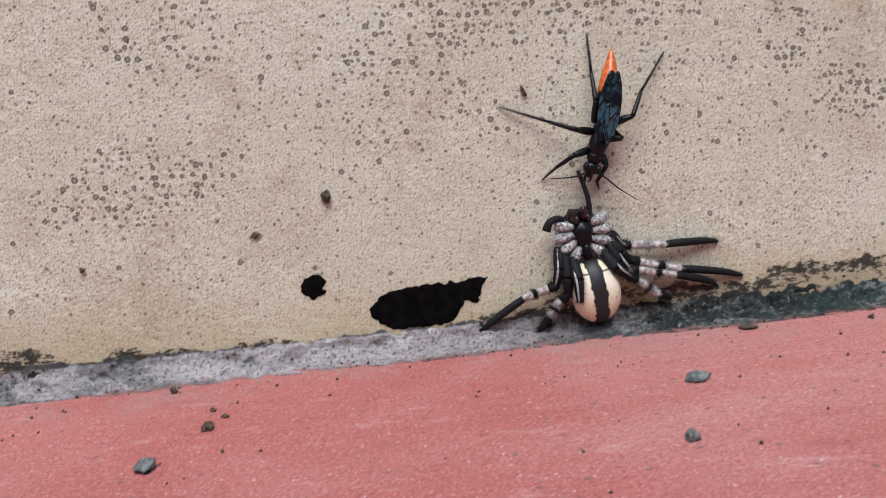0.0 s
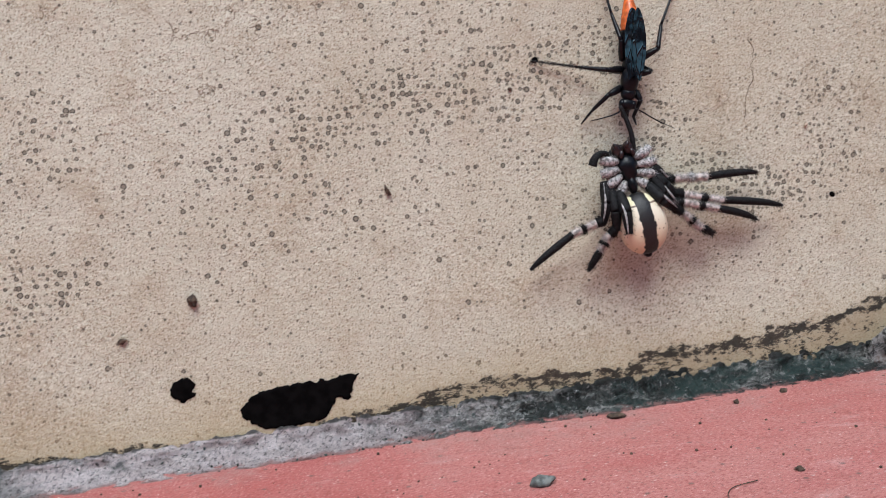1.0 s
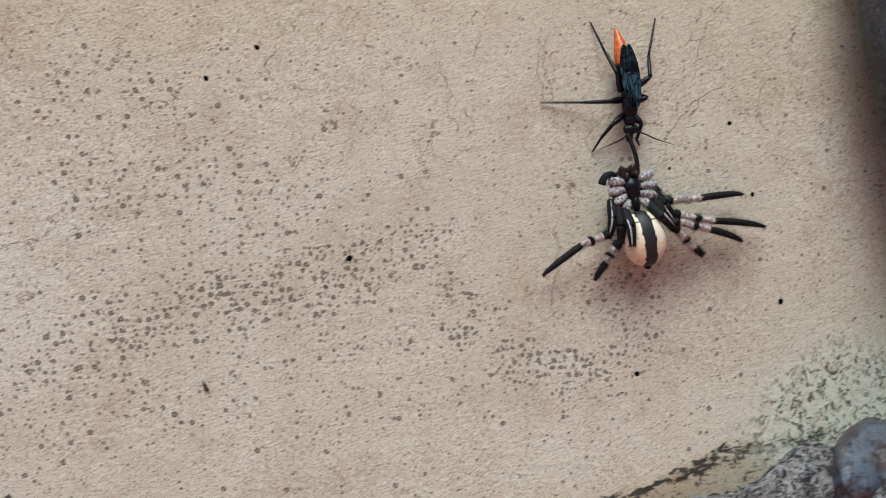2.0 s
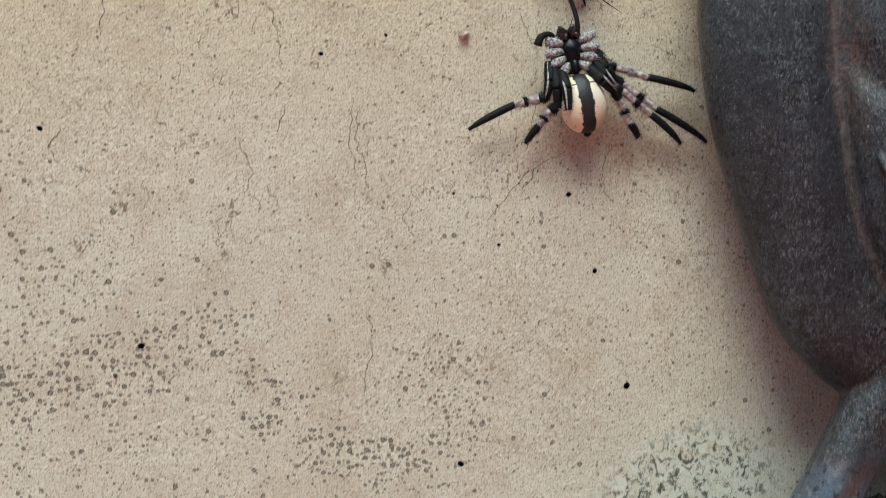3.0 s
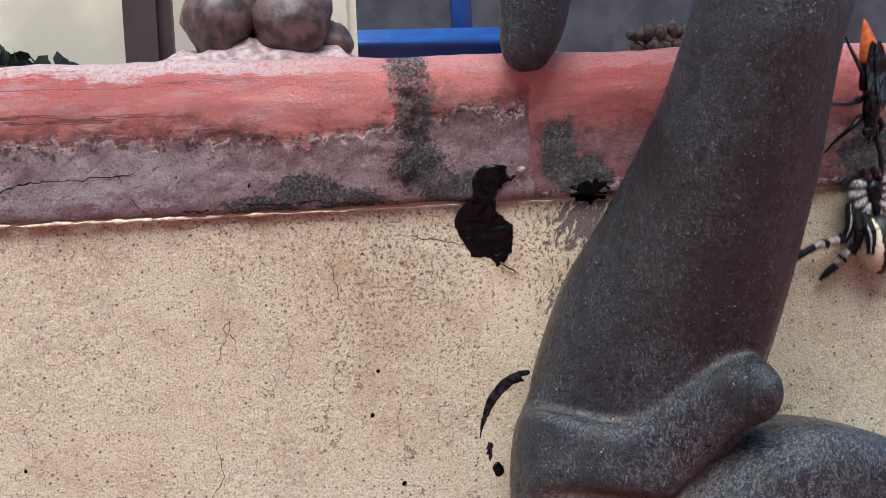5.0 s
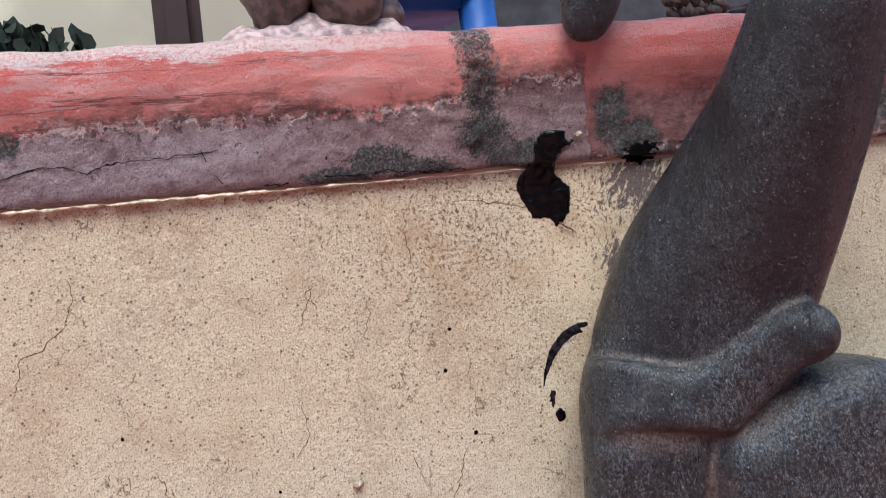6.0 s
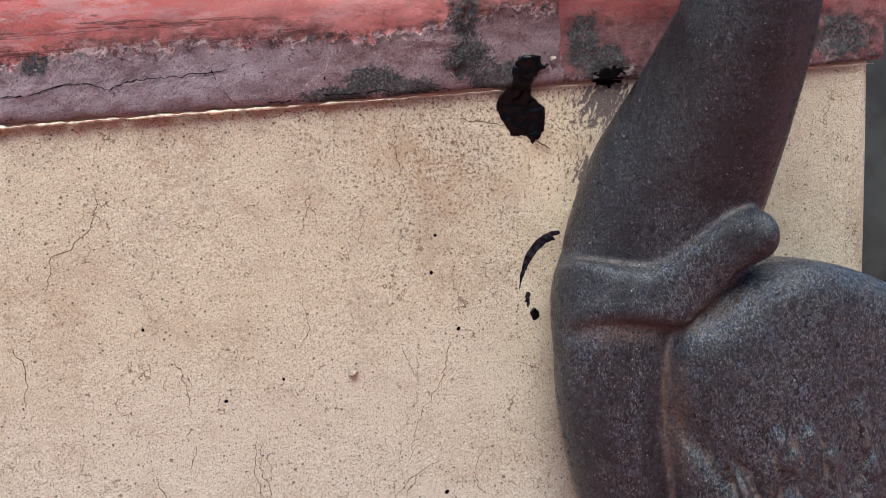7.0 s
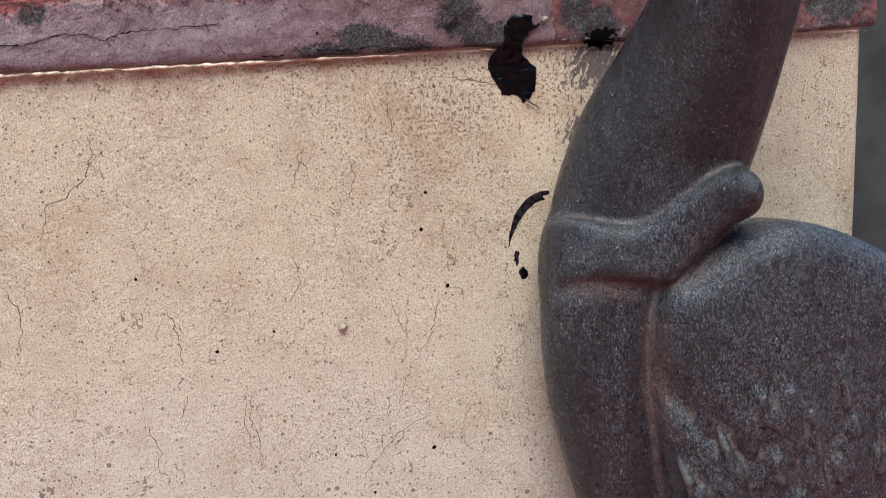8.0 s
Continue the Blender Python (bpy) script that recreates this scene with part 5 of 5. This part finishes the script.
        thigh = banded("thigh", [((top, top.lerp(mid, 0.6), mid), [1.1, 1.28, 1.15], DARKLEG), ((mid, mid.lerp(low, 0.4), low.lerp(mid, 0.3)), [1.15, 1.05, 0.9], DARKLEG), ((low.lerp(mid, 0.3), low.lerp(mid, 0.1), low), [0.85, 0.8, 0.75], WHITELEG if k in (3, 5) else DARKLEG)], s, fuzz=60, hair=1.0, seed=40 + k, label="dark hairy thigh")
        # a pale seam along the outer side
        side = Vector((-0.6 if k < 3 else 0.6, -0.85, 0))
        if k in (0, 2, 3, 5, 6):
            banded("thigh_seam", [((top + side, mid + side, low + side * 0.8), [0.12, 0.26, 0.12], GREYLEG)], thigh, seed=140 + k)

    def shin(k, at, bend, mid, tip, label="black and white banded lower leg"):
        """A banded lower leg, hinged at its knee."""
        a, b, c = (1.27 * (Vector(q) - Vector(at)) for q in (bend, mid, tip))
        segs = [([(0, 0, 0), a * 0.5, a], [0.95, 1.0, 0.8], DARKLEG), ([a, a.lerp(b, 0.2), a.lerp(b, 0.42)], [0.78, 0.74, 0.72], WHITELEG), ([a.lerp(b, 0.42), a.lerp(b, 0.5), a.lerp(b, 0.6)], [0.76, 0.8, 0.76], DARKLEG if k != 2 else GREYLEG), ([a.lerp(b, 0.6), a.lerp(b, 0.8), b], [0.72, 0.72, 0.74], WHITELEG), ([b, b.lerp(c, 0.35) + Vector((0, -0.2, 0.25)), b.lerp(c, 0.75) + Vector((0, -0.2, 0.3)), c], [0.78, 0.84, 0.7, 0.34], DARKLEG)]
        return banded("lower_leg", segs, s, at, label, fuzz=200, hair=0.95, seed=60 + k)

    legs = [
        shin(0, (-7.4, -3.4, -8.8), (-8.8, -3.6, -9.3), (-12.6, -2.8, -11.2), (-19.2, -1.2, -17.2)),
        shin(1, (-5.8, -4.4, -11.2), (-6.8, -4.2, -12.0), (-8.0, -3.4, -14.8), (-9.4, -1.8, -18.2)),
        shin(2, (7.6, -3.0, -3.8), (9.2, -3.0, -3.6), (15.4, -2.4, -2.8), (25.0, -1.2, -1.4)),
        shin(3, (8.6, -3.4, -7.0), (10.4, -3.6, -7.2), (18.0, -2.6, -7.8), (29.8, -1.2, -8.2)),
        shin(4, (8.0, -4.0, -8.8), (9.6, -4.2, -8.8), (16.4, -3.2, -9.4), (24.4, -1.6, -10.8)),
        shin(5, (7.6, -4.4, -9.8), (9.2, -4.4, -10.6), (13.0, -3.6, -13.2), (16.0, -2.0, -14.4)),
    ]
    for child in s.children_recursive:
        child.data.transform(Matrix.Scale(1.06, 4))
        child.location *= 1.06
    return s, legs


def build_wasp():
    """A spider wasp, head downwards, back outwards; the origin is at its head, on the wall's face."""
    w = thing("spider_wasp", "black spider wasp with dark wings and an orange tail", "wasp", pose(0.0153, 0, 0.0457))
    bm = bmesh.new()
    ball(bm, (0, -4.0, 0), (1.75, 1.1, 1.25))
    ball(bm, (0, -3.6, -1.2), (0.8, 0.7, 0.8))
    part("head", bm, WASP, w)
    for side in (-1, 1):
        bm = bmesh.new()
        ball(bm, (side * 1.25, -4.2, 0), (0.6, 0.8, 0.95))
        part("eye", bm, WASP, w)
        banded("mandible", [([(side * 0.5, -3.4, -1.4), (side * 0.6, -3.2, -2.2), (side * 0.1, -3.0, -2.9)], [0.3, 0.25, 0.08], WASP)], w)
    banded("antenna", [([(0.7, -4.4, -0.6), (2.6, -4.8, -1.0), (6.4, -4.2, -2.4), (11.6, -2.6, -3.6)], [0.2, 0.17, 0.14, 0.06], WASP)], w, sides=6)
    banded("antenna", [([(-0.7, -4.4, -0.6), (-2.0, -4.6, -2.0), (-4.4, -3.8, -3.2), (-7.2, -2.6, -4.2)], [0.2, 0.17, 0.14, 0.06], WASP)], w, sides=6)
    bm = bmesh.new()
    ball(bm, (0, -4.0, 2.2), (1.6, 1.4, 1.5))
    ball(bm, (-0.1, -4.3, 5.0), (1.95, 1.8, 2.9))
    ball(bm, (-0.2, -3.9, 8.0), (1.7, 1.6, 2.0))
    part("thorax", bm, WASP, w)
    rows = [(-0.2, -3.8, 9.4, 0.7), (-0.3, -3.9, 10.4, 1.35), (-0.6, -4.0, 12.6, 2.0), (-0.9, -4.0, 15.0, 2.15)]
    tail = [(-0.9, -4.0, 15.0, 2.15), (-1.3, -3.9, 17.4, 1.9), (-1.8, -3.7, 20.2, 1.25), (-2.3, -3.4, 22.8, 0.5), (-2.5, -3.3, 23.6, 0.12)]
    banded("abdomen", [([r[:3] for r in rows], [r[3] for r in rows], WASP)], w, sides=18)
    banded("tail", [([r[:3] for r in tail], [r[3] for r in tail], ORANGE)], w, sides=18, label="glossy orange tail")
    for side in (-1, 1):
        bm = bmesh.new()
        rim = smooth_path([(1.1 * side, 4.6), (1.9 * side - 0.1, 8.0), (2.2 * side - 0.5, 12.0), (1.8 * side - 1.0, 16.0), (0.7 * side - 1.5, 19.2), (-0.4 * side - 1.2, 17.5), (-0.5 * side - 0.6, 11.0), (-0.2 * side, 6.0)], 4)
        top = [bm.verts.new((x, -6.75 - 0.2 * side + 0.07 * x * x, z)) for x, z in rim]
        low = [bm.verts.new((x, -6.65 - 0.2 * side + 0.07 * x * x, z)) for x, z in rim]
        bm.faces.new(top), bm.faces.new(low[::-1])
        for i in range(len(rim)):
            j = (i + 1) % len(rim)
            bm.faces.new((top[i], low[i], low[j], top[j]))
        part("wing", bm, WING, w, "smoky dark iridescent wing", smooth=False)

    def limb(at, knee, foot, toe):
        k, f, t = (Vector(q) - Vector(at) for q in (knee, foot, toe))
        segs = [([(0, 0, 0), k * 0.5, k], [0.8, 0.8, 0.5], WASP), ([k, (k + f) / 2, f], [0.52, 0.46, 0.36], WASP), ([f, (f + t) / 2, t], [0.3, 0.26, 0.17], WASP)]
        return banded("leg", segs, w, at, fuzz=8, hair=0.7, seed=int(abs(at[2]) * 10), sides=7)

    legs = [
        limb((-1.6, -3.2, 3.2), (-4.4, -4.6, 1.4), (-6.6, -2.0, -1.8), (-8.2, -0.3, -4.8)),
        limb((-1.8, -3.2, 7.0), (-5.4, -5.0, 6.6), (-10.6, -2.2, 7.2), (-20.6, -0.3, 8.2)),
        limb((-1.7, -3.2, 9.0), (-3.6, -5.2, 12.6), (-5.8, -2.4, 18.0), (-8.8, -0.3, 25.0)),
        limb((1.6, -3.2, 3.0), (2.9, -4.4, 1.4), (3.0, -2.0, -2.0), (4.6, -0.3, -3.2)),
        limb((1.8, -3.2, 6.6), (4.2, -4.8, 6.8), (2.8, -2.2, 8.6), (2.6, -0.3, 11.2)),
        limb((1.7, -3.2, 9.6), (4.6, -5.0, 12.4), (5.0, -2.4, 18.0), (6.8, -0.3, 27.6)),
    ]
    for child in w.children:
        child.data.transform(Matrix.Scale(1.08, 4))
        child.location *= 1.08
    return w, legs


spider, spider_legs = build_spider()
wasp, wasp_legs = build_wasp()


def motions():
    """The wasp backs up the wall and drags the spider after it, behind the statue's neck and over the coping."""
    wasp_rows = [(0.0, 14.8, 45.2, -10), (0.5, 32.8, 59.3, -5), (1.0, 55.5, 78.2, -2), (1.5, 77.7, 96.7, 11), (2.0, 108.0, 117.1, 6), (2.2, 119.6, 123.7, -2), (2.75, 136, 153, -6), (3.3, 150.1, 185.1, -10), (3.5, 157.9, 197.7, -6), (3.7, 168.8, 213.0, -7), (4.0, 183.3, 225.5, -14), (4.2, 195.5, 230.5, -14), (4.3, 213, 229.6, -4), (4.4, 221.3, 223.3, -4), (4.5, 228, 221.1, -2), (4.6, 238.3, 220.4, 0), (4.7, 248.9, 223.1, 4)]
    spider_rows = [(0.0, 12.9, 30.5, 10), (0.5, 30.2, 44.6, 8), (1.0, 54.0, 63.5, 11), (1.5, 75.0, 81.6, 9), (2.0, 106.2, 101.6, 8), (2.2, 120.0, 107.2, 12), (2.75, 134, 137.5, 8), (3.3, 146.7, 166.9, 6), (3.5, 153.9, 181.0, 2), (3.7, 163.5, 197.7, -7), (4.0, 175.8, 211.8, -24), (4.2, 187.3, 216.2, -17), (4.3, 210.3, 211.7, 8), (4.4, 222, 208.5, 22), (4.5, 223.6, 194.5, 8), (4.6, 237.0, 206.4, 10), (4.7, 252.8, 206.0, 6)]
    up = [(t, pose(x * MM, 0, z * MM, 0, 7 - a, 0)) for t, x, z, a in wasp_rows]
    up += [(5.0, pose(0.256, -0.006, 0.243, 10, -2, 0)), (5.2, pose(0.257, -0.0095, 0.257, -25, 0, 0)), (5.4, pose(0.257, 0.004, 0.2642, -80, 0, 0)), (5.7, pose(0.256, 0.05, 0.2646, -90, 0, 0)), (8.0, pose(0.256, 0.05, 0.2646, -90, 0, 0))]
    walk(wasp, up)
    off = lambda t: -0.0035 * float(np.interp(t, (0.3, 0.8, 3.7, 4.2), (0, 1, 1, 0)))
    up = [(t, pose(x * MM, off(t), z * MM, 0, -a, 0)) for t, x, z, a in spider_rows]
    up += [(5.0, pose(0.259, -0.003, 0.228, 6, -8, 0)), (5.2, pose(0.258, -0.007, 0.243, 8, -4, 0)), (5.4, pose(0.257, -0.0095, 0.257, -28, 0, 0)), (5.55, pose(0.257, 0.006, 0.2642, -80, 0, 0)), (5.75, pose(0.256, 0.035, 0.2646, -90, 0, 0)), (8.0, pose(0.256, 0.035, 0.2646, -90, 0, 0))]
    walk(spider, up)
    # lower legs trail and swing at the knees
    sway = {0: (0, 0), 1: (4, 1), 2: (8, 2), 3: (5, 2), 4: (6, 3), 5: (8, 4)}
    trail = [(0.0, 0), (2.2, 0), (2.75, 18), (3.3, 34), (3.5, 50), (3.7, 72), (4.0, 78), (4.3, 40), (4.5, 20), (4.7, 10), (8.0, 6)]
    for k, leg in enumerate(spider_legs):
        at = leg.location.copy()
        rows = []
        for j in range(81):
            t = j / 10
            swing = sway[k][0] * math.sin(5.2 * t + sway[k][1]) * (1 if t < 5.6 else 0)
            drop = float(np.interp(t, [q[0] for q in trail], [q[1] for q in trail])) if k >= 2 else 0.36 * float(np.interp(t, [q[0] for q in trail], [q[1] for q in trail]))
            rows.append((t, Matrix.Translation(at) @ pose(0, 0, 0, 0, 15 + 0.5 * swing + drop * (0.8 if k in (2, 5) else 1.0), 0)))
        walk(leg, rows)
    # walking legs
    for k, leg in enumerate(wasp_legs):
        at = leg.location.copy()
        side = -1 if k < 3 else 1
        rows = []
        for j in range(81):
            t = j / 10
            size = (10, 13, 9, 8, 10, 8)[k] * (1 if t < 5.6 else 0)
            rows.append((t, Matrix.Translation(at) @ pose(0, 0, 0, 0, size * math.sin(2 * math.pi * 2.0 * t + k * math.pi * 0.9) * side, 0)))
        walk(leg, rows)


motions()
